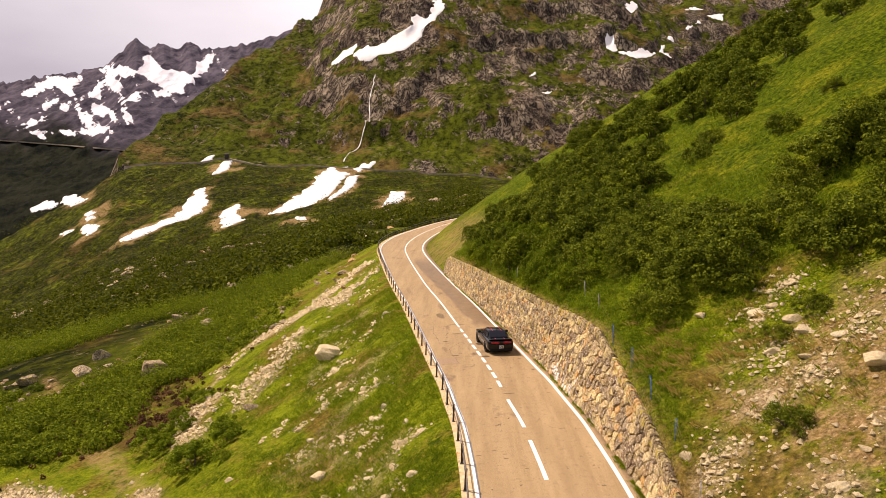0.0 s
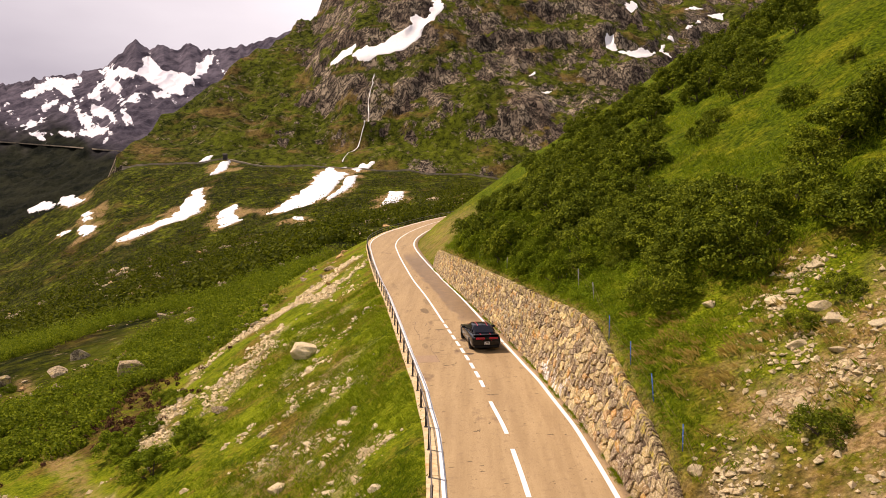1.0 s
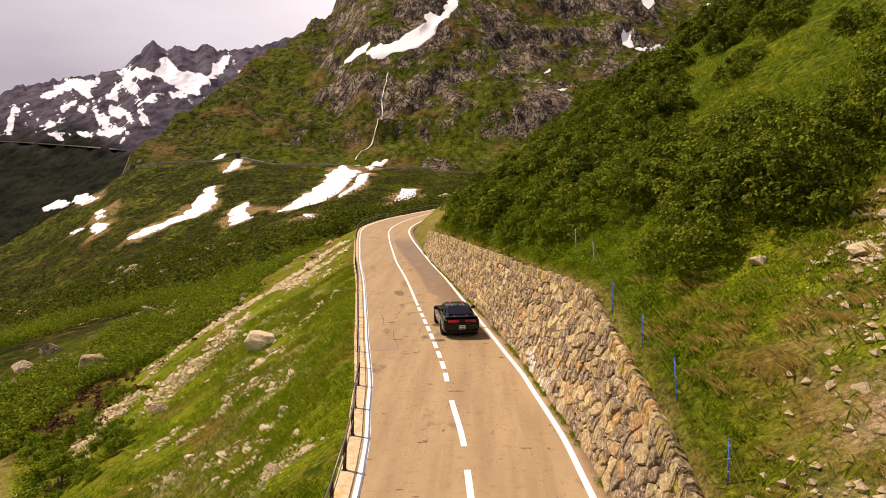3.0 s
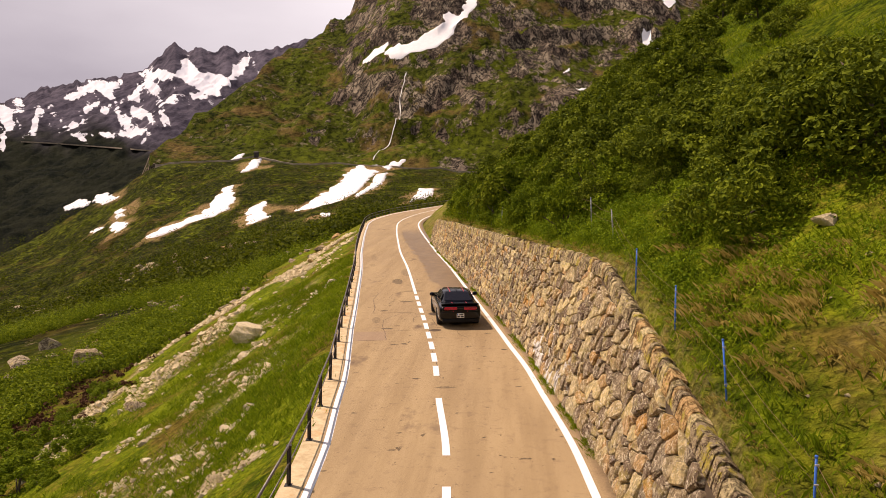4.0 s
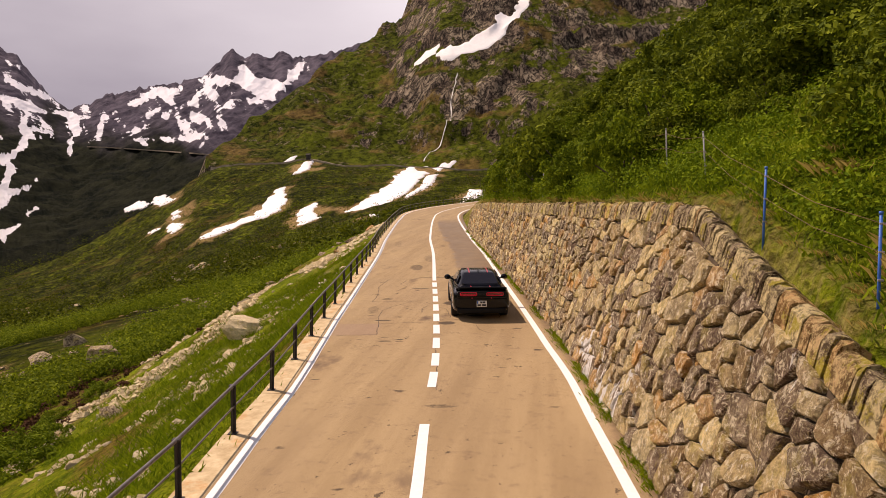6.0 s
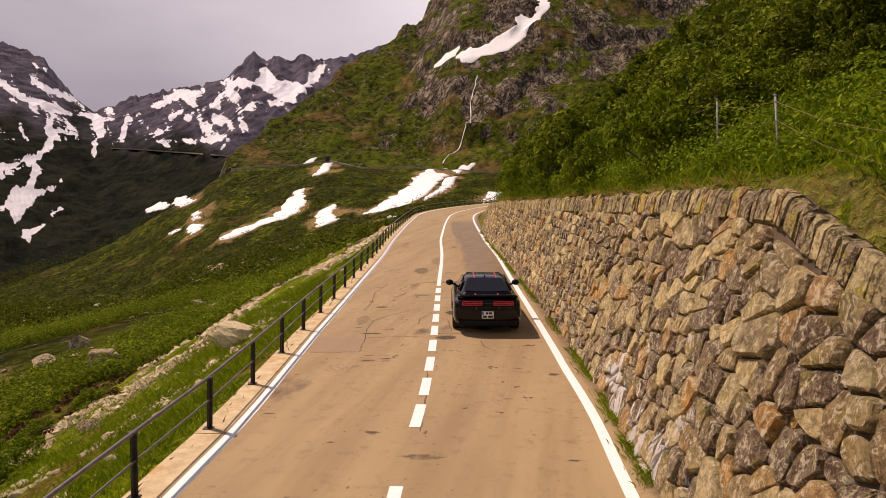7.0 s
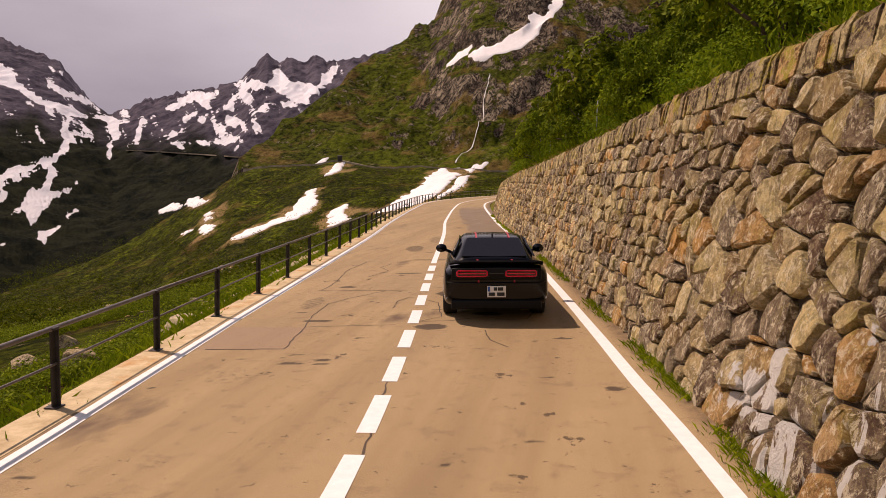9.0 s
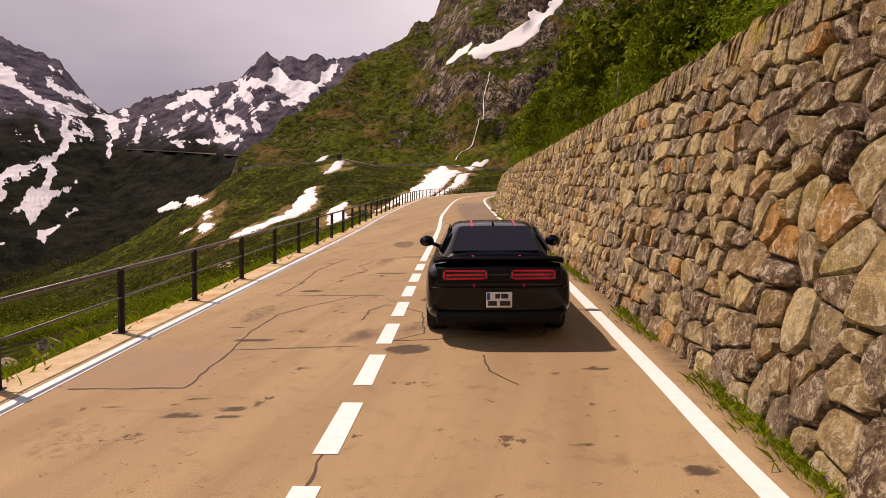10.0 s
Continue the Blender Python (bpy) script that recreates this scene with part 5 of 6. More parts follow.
        for row in ((2.62, 0.03, 0.02), (2.635, 0.115, 0.085), (2.72, 0.12, 0.09), (2.80, 0.085, 0.06), (2.84, 0.02, 0.02)):
            for k in range(12):
                w = 2 * math.pi * k / 12
                mv.append((1.03 * s + math.cos(w) * row[1], row[0], 1.09 + math.sin(w) * row[2]))
        for i in range(4):
            for k in range(12):
                mf.append((i * 12 + k, i * 12 + (k + 1) % 12, (i + 1) * 12 + (k + 1) % 12, (i + 1) * 12 + k))
        mf += [tuple(range(12)), tuple(48 + k for k in range(12))]
        mirror = part("door_mirror", mesh_from("door_mirror", mv, mf, BLACK), car, "black door mirror")
        part("mirror_arm", mesh_from("mirror_arm", *tube([(0.80 * s, 2.74, 0.99), (0.90 * s, 2.73, 1.03), (0.98 * s, 2.72, 1.06)], 0.032, 8), BLACK), mirror)
    # bumper, diffuser and creases
    part("bumper", from_bm("bumper", box(1.60, 0.10, 0.17, 0.03, (0, 0.015, 0.335)), TRIM), car, "matt black lower bumper")
    part("bumper_crease", mesh_from("bumper_crease", *tube([(-0.86, 0.02, 0.735), (-0.80, -0.045, 0.725), (0, -0.065, 0.722), (0.80, -0.045, 0.725), (0.86, 0.02, 0.735)], 0.012, 6), BLACK), car)
    part("badge", from_bm("badge", box(0.26, 0.01, 0.016, 0.002, (0, -0.061, 0.895)), CHROME), car, "small dark lettering shown as a bar")
    plate = part("number_plate", from_bm("number_plate", box(0.33, 0.012, 0.20, 0.004, (0, -0.068, 0.575)), PLATE), car, "white two-line number plate")
    part("plate_strip", from_bm("plate_strip", box(0.04, 0.004, 0.085, 0, (-0.135, -0.0765, 0.62)), PLATE_BLUE), plate)
    for bx, bz, bw in ((-0.02, 0.622, 0.06), (0.07, 0.622, 0.09), (-0.085, 0.53, 0.11), (0.075, 0.53, 0.13)):
        part("plate_bar", from_bm("plate_bar", box(bw, 0.004, 0.06, 0, (bx, -0.0765, bz)), PLATE_INK), plate)
    # stripes over boot, roof and bonnet
    for s in (-1, 1):
        for ys, zf in ((np.linspace(0.28, 0.70, 6), lambda y: deck_z(y) + 0.012), (np.linspace(1.36, 2.46, 9), lambda y: float(np.interp(y, [1.36, 1.5, 1.75, 2.25, 2.46], [1.414, 1.436, 1.465, 1.466, 1.442]))), (np.linspace(3.32, 4.7, 8), lambda y: deck_z(y) + 0.012)):
            v, f = [], []
            for y in ys:
                v += [(s * 0.30, y, zf(y)), (s * 0.335, y, zf(y) - 0.001), (s * 0.335, y, zf(y) - 0.03), (s * 0.30, y, zf(y) - 0.03)]
            for i in range(len(ys) - 1):
                m = i * 4
                f += [(m + k, m + (k + 1) % 4, m + 4 + (k + 1) % 4, m + 4 + k) for k in range(4)]
            part("stripe", mesh_from("stripe", v, f, STRIPE, False), car, "thin red stripe")
        part("stripe", from_bm("stripe", box(0.03, 0.012, 0.05, 0, (s * 0.315, -0.048, 0.755)), STRIPE), car, "thin red stripe")
    part("roof_fin", mesh_from("roof_fin", [(-0.015, 1.45, 1.43), (0.015, 1.45, 1.43), (0.015, 1.66, 1.455), (-0.015, 1.66, 1.455), (0, 1.48, 1.51), (0, 1.55, 1.50)], [(0, 1, 4), (1, 2, 5, 4), (2, 3, 5), (3, 0, 4, 5), (3, 2, 1, 0)], TRIM, False), car)
    # wheels
    tyre = disc_mesh("tyre", 0.355, 0.27, RUBBER, ((0.62, -0.9), (0.80, -1), (0.95, -0.95), (1, -0.75), (1, 0.75), (0.95, 0.95), (0.80, 1), (0.62, 0.9)))
    rim = disc_mesh("rim", 0.235, 0.20, CHROME, ((0.3, -0.6), (0.92, -0.9), (1, -1), (1, 1), (0.92, 0.9), (0.3, 0.6)), 20)
    spoke = from_bm("spoke", box(0.02, 0.05, 0.20, 0.006, (0.10, 0, 0.11)), TRIM)
    for sx in (-1, 1):
        for yy in (1.02, 3.98):
            wheel = part("wheel", tyre, car, "black alloy wheel with low tyre", pose(0.825 * sx, yy, 0.355, 0, 0, 0 if sx > 0 else 180))
            part("rim", rim, wheel)
            for k in range(5):
                part("spoke", spoke, wheel, at=pose(0, 0, 0, 72 * k, 0, 0))
    return car


car = build_car()
car.matrix_basis = pose(2.42, 44.15, 0.004, 0, 0, 10.3)

# ---- snow, the far road and the stream ----
def land_z(x, y):
    d = y - EYE_Y
    return np.maximum(np.where(d < 1030, ground_z(x, y), -9999), np.where(d > 935, mountain_z(x, y), -9999))


def snow_patch(outline, seed, label):
    xs, ys = [p[0] for p in outline], [p[1] for p in outline]
    nx, ny = (100, 110) if label == GULLY else (64, 80)
    x, y = np.meshgrid(np.linspace(min(xs) - 3, max(xs) + 3, nx), np.linspace(min(ys) - 3, max(ys) + 3, ny))
    size = min(max(xs) - min(xs), max(ys) - min(ys))
    steep = label == GULLY
    dist = inside_distance(outline, x, y) + fbm(x, y, size * 0.22, 4, seed) * size * 0.13 - (1.5 if steep else 0)
    z = land_z(x, y)
    step_y = (max(ys) - min(ys) + 6) / ny
    slope = np.abs(np.gradient(z, axis=0)).mean() / step_y
    even = np.maximum(blurred(z, 3), z)
    top = (0.4 if steep else 0.8) + 0.5 * slope * min(step_y, 2.6) + (0.1 if steep else 0.5) * smooth(0, size * 0.25, dist)
    z = np.where(dist > 0, z + (even - z) * smooth(0, 3, dist), z) + np.clip(dist * 0.9, -1.5, top)
    keep = dist > -size * 0.06
    idx = -np.ones(x.shape, int)
    verts, faces = [], []
    for i in range(ny - 1):
        for j in range(nx - 1):
            ring = ((i, j), (i, j + 1), (i + 1, j + 1), (i + 1, j))
            if sum(dist[a] > 0 for a in ring) >= 1 and all(keep[a] or dist[a] > -size for a in ring):
                for a in ring:
                    if idx[a] < 0:
                        idx[a] = len(verts)
                        verts.append((x[a], y[a], z[a]))
                faces.append(tuple(idx[a] for a in ring))
    root = list(range(len(verts)))

    def find(i):
        while root[i] != i:
            root[i] = root[root[i]]
            i = root[i]
        return i

    for f in faces:
        for v in f[1:]:
            root[find(v)] = find(f[0])
    owners = [find(f[0]) for f in faces]
    for one in set(owners):
        if owners.count(one) > 0.04 * len(owners):
            own = [f for f, k in zip(faces, owners) if k == one]
            order = {v: k for k, v in enumerate(sorted({v for f in own for v in f}))}
            me = mesh_from("snow_patch", [verts[v] for v in order], [tuple(order[v] for v in f) for f in own], SNOW)
            tagged(new("snow_patch", me), label, "snow", "snow patches on the slopes")


for outline, seed, label in SNOWS:
    snow_patch(outline, seed, label)

# the road that crosses the slope far ahead, on its own low wall
us = np.linspace(-0.452, 0.09, 150)
verts, faces = [], []
for uu in us:
    d = 950 + 4 * math.sin(uu * 40)
    x, y = (uu - YAW) * d, d + EYE_Y
    z = float(land_z(np.array(x), np.array(y - 3))) + 1.2
    verts += [(x, y - 5, z - 5), (x, y - 4, z + 0.6), (x, y - 3.4, z + 0.6), (x, y - 3.4, z - 0.2), (x, y + 6, z + 0.6)]
for i in range(len(us) - 1):
    for k in range(4):
        faces.append((i * 5 + k, i * 5 + k + 1, i * 5 + k + 6, i * 5 + k + 5))
FAR_ROAD = plain("grey_road_and_parapet", (0.27, 0.22, 0.15), 0.9, 0, 0.4, 0.12)
setting("far_road", mesh_from("far_road", verts, faces, FAR_ROAD, False), "distant grey pass road on a low parapet wall", "road")
# the same road going on round the far valley side
us, reach = np.linspace(-0.665, -0.452, 72), np.arange(950, 3400, 6.0)
high = np.interp(us, [-0.665, -0.625, -0.53, -0.452], [47, 45, 38, 31])
away = []
for uu, a in zip(us, high):
    rise = (far_z((uu - YAW) * reach, reach + EYE_Y) - EYE_Z) / reach * 1000
    away.append(reach[int(np.argmax(rise > a))])
away = np.convolve(np.pad(away, 6, mode="edge"), np.ones(13) / 13, "valid")
verts, faces = [], []
for uu, a, d in zip(us, high, away):
    x, y, z = (uu - YAW) * (d - 30), d - 30 + EYE_Y, EYE_Z + (d - 30) * a / 1000
    verts += [(x, y, z - 2.5), (x, y, z + 1.6), (x, y + 0.8, z + 1.6), (x, y + 0.8, z + 0.4), (x, y + 40, z + 0.6)]
for i in range(len(us) - 1):
    for k in range(4):
        faces.append((i * 5 + k, i * 5 + k + 1, i * 5 + k + 6, i * 5 + k + 5))
setting("far_road", mesh_from("far_road", verts, faces, FAR_ROAD, False), "distant grey pass road on a retaining wall", "road")
px, py = -322.0, 950.0
pz = float(land_z(np.array(px), np.array(py)))
portal = tagged(new("stone_hut"), "small dark stone hut beside the far road", "hut")
part("wall", from_bm("wall", box(5, 5, 7, 0.2, (px, py - 6, pz + 2.5)), plain("dark_hut_stone", (0.035, 0.03, 0.028), 0.9, 0, 0.3, 0.5)), portal)
part("roof", mesh_from("roof", [(px - 3, py - 9, pz + 5.9), (px + 3, py - 9, pz + 5.9), (px + 3, py - 3, pz + 5.9), (px - 3, py - 3, pz + 5.9), (px - 3, py - 6, pz + 7.4), (px + 3, py - 6, pz + 7.4)], [(0, 1, 5, 4), (2, 3, 4, 5), (0, 4, 3), (1, 2, 5), (3, 2, 1, 0)], plain("dark_hut_roof", (0.05, 0.04, 0.035), 0.9, 0, 0.3, 0.5), False), portal)

# the waterfall on the mountainside
verts, faces = [], []
path = [(-155, 1206), (-154, 1180), (-157, 1150), (-154, 1120), (-153, 1100), (-155, 1070), (-161, 1030), (-168, 1000), (-172, 975)]
for i in range(len(path) - 1):
    for k in range(6):
        t = k / 6
        x, y = path[i][0] * (1 - t) + path[i + 1][0] * t, path[i][1] * (1 - t) + path[i + 1][1] * t
        x += 0.7 * math.sin(i * 2.1 + k)
        w = 0.3 + 0.6 * math.sin(i * 1.7 + k * 0.6) ** 2
        for e in (-1, 0, 1):
            verts.append((x + e * w, y, float(land_z(np.array(x + e * w), np.array(y - 1.0))) + 2.4 + 0.3 * (e == 0)))
for i in range(len(verts) // 3 - 1):
    for e in range(2):
        faces.append((i * 3 + e, i * 3 + e + 1, i * 3 + e + 4, i * 3 + e + 3))
setting("waterfall", mesh_from("waterfall", verts, faces, plain("white_water", (0.62, 0.60, 0.58), 0.4, 0, 0.1, 0.5)), "thin white stream falling down the cliffs", "water")


# ---- rocks ----
def rock_mesh(name, seed, mat, flat=0.7, level=2):
    r = random.Random(seed)
    bm = bmesh.new()
    bmesh.ops.create_icosphere(bm, subdivisions=level, radius=1)
    planes = [(Vector((r.gauss(0, 1), r.gauss(0, 1), r.gauss(0, 1))).normalized(), r.uniform(0.35, 0.72)) for _ in range(13)]
    for v in bm.verts:
        for n, d in planes:
            over = v.co.dot(n) - d
            if over > 0:
                v.co -= n * over * 0.92
        v.co *= 1 + r.uniform(-0.05, 0.05)
        v.co.z *= flat
    return from_bm(name, bm, mat, False)


ROCKS = [rock_mesh("rock", k, BOULDER, 0.42 + 0.07 * (k % 5)) for k in range(8)]
HEATH_STONE = stone_material("grey_heath_boulder", (0.11, 0.088, 0.052), (0.33, 0.27, 0.175), dark=0.75, odd=0.4)
GREY_ROCKS = [rock_mesh("rock", 20 + k, HEATH_STONE, 0.75 + 0.07 * (k % 5)) for k in range(5)]


def place_rock(x, y, size, rng, label, sink=0.3, group="rocks strewn on the slope"):
    z = float(ground_z(x, y))
    ob = tagged(new("rock", rng.choice(GREY_ROCKS if label == GREYISH else ROCKS)), label, "rock", group)
    ob.matrix_basis = pose(x, y, z - size * sink * 0.3 + (size * 0.22 if label == GREYISH else 0), rng.uniform(-14, 14), rng.uniform(-14, 14), rng.uniform(0, 360)) @ Matrix.Diagonal((size * rng.uniform(0.85, 1.3), size * rng.uniform(0.8, 1.1), size * rng.uniform(0.8, 1.1), 1))
    return ob


r = random.Random(31)
PALE, GREYISH = "pale angular boulder half sunk in the grass", "weathered lichen-grey boulder among heath"
FLAT = "pale flat boulder on bare earth"
for x, y, s, lab in ((-8.4, 45.9, 0.55, PALE), (11.7, 30.3, 0.45, PALE), (13.5, 27.8, 0.73, FLAT), (14.2, 25.9, 0.59, FLAT), (15.2, 28.4, 0.53, FLAT), (12.9, 24.6, 0.56, FLAT), (13.5, 23.3, 0.46, FLAT), (14.2, 24.9, 0.73, FLAT), (14.8, 23.2, 0.46, FLAT), (11.1, 23.2, 0.33, FLAT), (11.7, 21.9, 0.40, FLAT), (9.5, 20.5, 0.26, FLAT), (15.0, 20.9, 0.73, FLAT), (11.8, 16.9, 0.46, FLAT), (5.7, 58.2, 1.1, "sharp upright rock among bushes"),
                      (-8.9, 59.7, 0.5, PALE), (-11.2, 54.0, 0.6, PALE), (-7.3, 44.3, 0.55, PALE), (-7.7, 38.0, 0.5, PALE), (-8.4, 33.9, 0.8, PALE), (-3.6, 29.0, 0.45, PALE), (-4.8, 29.4, 0.5, PALE), (-19.3, 56.2, 0.8, GREYISH), (-47.1, 121, 2.4, GREYISH), (-61.5, 110, 2.2, GREYISH), (-68.5, 100.6, 2.2, GREYISH), (-60.4, 101.7, 1.8, GREYISH), (-30, 92, 1.1, GREYISH), (-24, 86, 0.9, GREYISH), (-55, 92, 1.2, GREYISH)):
    place_rock(x, y, s, r, lab, 0.1)


def great_boulder(x, y, sx, sy, sz, seed, mat, label, turn):
    """A blocky boulder with worn edges and broken faces, sunk into the slope."""
    q = random.Random(seed)
    bm = bmesh.new()
    bmesh.ops.create_cube(bm, size=2)
    bmesh.ops.subdivide_edges(bm, edges=bm.edges[:], cuts=7, use_grid_fill=True)
    planes = [(Vector((q.gauss(0, 1), q.gauss(0, 1), q.gauss(0.3, 0.8))).normalized(), q.uniform(0.78, 1.08)) for _ in range(11)]
    for v in bm.verts:
        v.co = v.co * 0.55 + v.co.normalized() * 0.5
        for nrm, d in planes:
            over = v.co.dot(nrm) - d
            if over > 0:
                v.co -= nrm * over
        v.co += Vector((q.gauss(0, 0.018), q.gauss(0, 0.018), q.gauss(0, 0.018)))
    ob = tagged(new("rock", from_bm("rock", bm, mat, False)), label, "rock", "rocks strewn on the slope")
    ob.matrix_basis = pose(x, y, float(ground_z(x, y)) + sz * 0.45, q.uniform(-6, 6), q.uniform(-8, 8), turn) @ Matrix.Diagonal((sx, sy, sz, 1))


great_boulder(-43.5, 90.6, 1.75, 1.5, 1.55, 3, stone_material("tan_boulder", (0.24, 0.175, 0.10), (0.34, 0.25, 0.14), dark=0.6, odd=0.0, moss=0.3), "large blocky tan boulder standing in the heath", 20)
great_boulder(-12.9, 59.3, 1.25, 1.0, 0.80, 8, BOULDER, "large pale boulder half sunk in the grass", -15)
HEAPS = [(-13.0, 61.6, 0.7), (-11.8, 61.1, 0.8), (-9.8, 59.6, 0.8), (-10.7, 54.9, 0.8), (-11.8, 54.3, 0.9), (-13.0, 54.5, 0.6), (-11.0, 48.6, 0.6), (-9.1, 46.9, 0.7), (-6.8, 43.7, 0.6), (-7.5, 46.8, 0.7), (-10.6, 45.2, 0.4), (-7.9, 38.3, 0.5), (-7.4, 37.6, 0.6), (-5.5, 34.5, 0.5), (-2.9, 31.7, 0.4),
         (-3.3, 31.1, 0.5), (-10.9, 39.2, 0.6), (-5.7, 37.4, 0.4), (-11.7, 43.7, 0.4), (-14.0, 45.0, 0.5), (-10.0, 40.1, 0.4), (-7.9, 62.4, 0.8), (-11.7, 75.9, 0.8), (-14.3, 68.2, 0.8), (-22.8, 83.8, 1.0), (-3.4, 26.5, 0.6), (-6.5, 29.5, 0.7)]
WARM = "small pale rock lying in the grass"
for k in range(190):
    hx, hy, spread = r.choice(HEAPS)
    x, y = hx + r.gauss(0, spread), hy + r.gauss(0, spread * 1.3)
    if x < float(road_x(y)) - float(left_line(y)) - 1.4:
        place_rock(x, y, r.choice((0.14, 0.18, 0.24, 0.32, 0.46)), r, WARM, 0.2)
for k in range(50):
    y = r.uniform(22, 90)
    p = along(y, -float(left_line(y)) - 2.0 - abs(r.gauss(0, 1)) * 12)
    place_rock(p.x, p.y, r.choice((0.16, 0.22, 0.3, 0.45)), r, "small pale rock lying in the grass", 0.3)
for k in range(46):
    sx, sy, sw = r.choice(SLIPS)
    p = Vector((max(r.gauss(sx, sw * 1.5), 8.4), r.gauss(sy, sw * 1.5), 0))
    place_rock(p.x, p.y, r.choice((0.12, 0.15, 0.2, 0.28, 0.4)), r, "small pale rock on bare earth", 0.2, "rocks strewn above the wall")


def boulder_field(name, spots, mat, label):
    """Many boulders as one mesh."""
    verts, faces = [], []
    zs = ground_z(np.array([s[0] for s in spots]), np.array([s[1] for s in spots]))
    shapes = [([v.co.copy() for v in me.vertices], [tuple(q.vertices) for q in me.polygons]) for me in (rock_mesh("tmp", 50 + k, mat, 0.6, 1) for k in range(6))]
    rng = random.Random(6)
    for (x, y, size), z in zip(spots, zs):
        vs, fs = rng.choice(shapes)
        m = pose(x, y, float(z) + size * 0.1, rng.uniform(-15, 15), rng.uniform(-15, 15), rng.uniform(0, 360)) @ Matrix.Diagonal((size * rng.uniform(0.8, 1.4), size, size * rng.uniform(0.7, 1.1), 1))
        k = len(verts)
        verts += [m @ v for v in vs]
        faces += [tuple(i + k for i in f) for f in fs]
    return tagged(new(name, mesh_from(name, verts, faces, mat, False)), label, "boulders", kind="stuff")


spots = []
while len(spots) < 620:
    a, d = r.uniform(-0.85, 0.0), math.exp(r.uniform(math.log(85), math.log(560)))
    x, y = a * d, d
    if x < float(road_x(y)) - 9 and float(fbm(x, y, 40, 3, 97)) > -0.1:
        spots.append((x, y, d * 0.0105 * min(1.35, math.exp(r.gauss(-0.6, 0.5)))))
boulder_field("boulders", spots, stone_material("grey_field_boulder", (0.13, 0.105, 0.062), (0.44, 0.36, 0.24), "island"), "lichen-grey boulders scattered through the valley heath")


def chips(name, spots, mat, label, category):
    """Many small angular stones as one mesh."""
    base = [(1, 0, 0), (-1, 0, 0), (0, 1, 0), (0, -1, 0), (0, 0, 0.8), (0, 0, -0.6)]
    tri = [(0, 2, 4), (2, 1, 4), (1, 3, 4), (3, 0, 4), (2, 0, 5), (1, 2, 5), (3, 1, 5), (0, 3, 5)]
    q = random.Random(5)
    verts, faces = [], []
    xs, ys = np.array([s[0] for s in spots]), np.array([s[1] for s in spots])
    zs = ground_z(xs, ys)
    for (x, y, size), z in zip(spots, zs):
        m = pose(x, y, float(z) + size * 0.15, q.uniform(-25, 25), q.uniform(-25, 25), q.uniform(0, 360))
        k = len(verts)
        verts += [m @ (Vector(b) * size * q.uniform(0.55, 1.15)) for b in base]
        faces += [(a + k, b + k, c + k) for a, b, c in tri]
    return tagged(new(name, mesh_from(name, verts, faces, mat, False)), label, category, kind="stuff")


spots = []
legs = list(zip(LANE[:-1], LANE[1:]))
legs = legs + list(zip(STRAND[:-1], STRAND[1:]))
while len(spots) < 2800:
    (ax, ay), (bx, by) = r.choice(legs)
    t = r.random()
    x, y = ax + (bx - ax) * t + r.gauss(0, 1.3), ay + (by - ay) * t + r.gauss(0, 1.5)
    if float(fbm(x, y, 5, 4, 71)) + 0.6 * float(fbm(x, y, 11, 3, 73)) < -0.10 + 0.14 * r.random():
        spots.append((x, y, r.choice((0.08, 0.12, 0.17, 0.25, 0.38))))
for k in range(900):
    hx, hy, spread = r.choice(HEAPS)
    x, y = hx + r.gauss(0, spread * 0.9), hy + r.gauss(0, spread * 0.9)
    if x < float(road_x(y)) - float(left_line(y)) - 1.3:
        spots.append((x, y, r.choice((0.05, 0.07, 0.1, 0.15))))
for k in range(600):
    t = r.random()
    spots.append((-44 + 10 * t + r.gauss(0, 1), 58 - 8 * t + r.gauss(0, 1), r.choice((0.1, 0.2, 0.3))))
for k in range(2000):
    sx, sy, sw = r.choice(SLIPS)
    sw *= r.choice((0.5, 0.7, 1.1, 2.2))
    p = Vector((r.gauss(sx, sw), r.gauss(sy, sw), 0))
    if p.x > float(road_x(p.y) + wall_foot(p.y) + batter(p.y) * wall_top(p.y)) + 0.9:
        spots.append((p.x, p.y, r.choice((0.03, 0.04, 0.05, 0.07, 0.11, 0.17))))
chips("scree", spots, SCREE, "loose pale scree stones on the slopes", "scree")


# ---- plants ----
def leaf_cloud(centres, count, size, rng, flat=0.8):
    """Many small folded leaves on the outsides of lumps."""
    verts, faces = [], []
    for k in range(count):
        c, rad = rng.choice(centres)
        n = Vector((rng.gauss(0, 1), rng.gauss(0, 1), rng.gauss(0.30, 1))).normalized()
        p = Vector(c) + Vector((n.x, n.y, n.z * flat)) * rad * (0.55 + 0.45 * rng.random() ** 0.5) * (1 + 0.22 * max(0.0, rng.gauss(-0.5, 1)))
        s = size * rng.uniform(0.6, 1.35)
        up = (n * 1.3 + Vector((rng.gauss(0, 0.6), rng.gauss(0, 0.6), rng.gauss(0.35, 0.6)))).normalized()
        a = up.orthogonal().normalized()
        a.rotate(Matrix.Rotation(rng.uniform(0, 6.28), 3, up))
        b = up.cross(a)
        i = len(verts)
        verts += [p - a * s, p + b * s * 0.55 + up * s * 0.15, p + a * s, p - b * s * 0.55 + up * s * 0.15]
        faces += [(i, i + 1, i + 2), (i, i + 2, i + 3)]
    return verts, faces


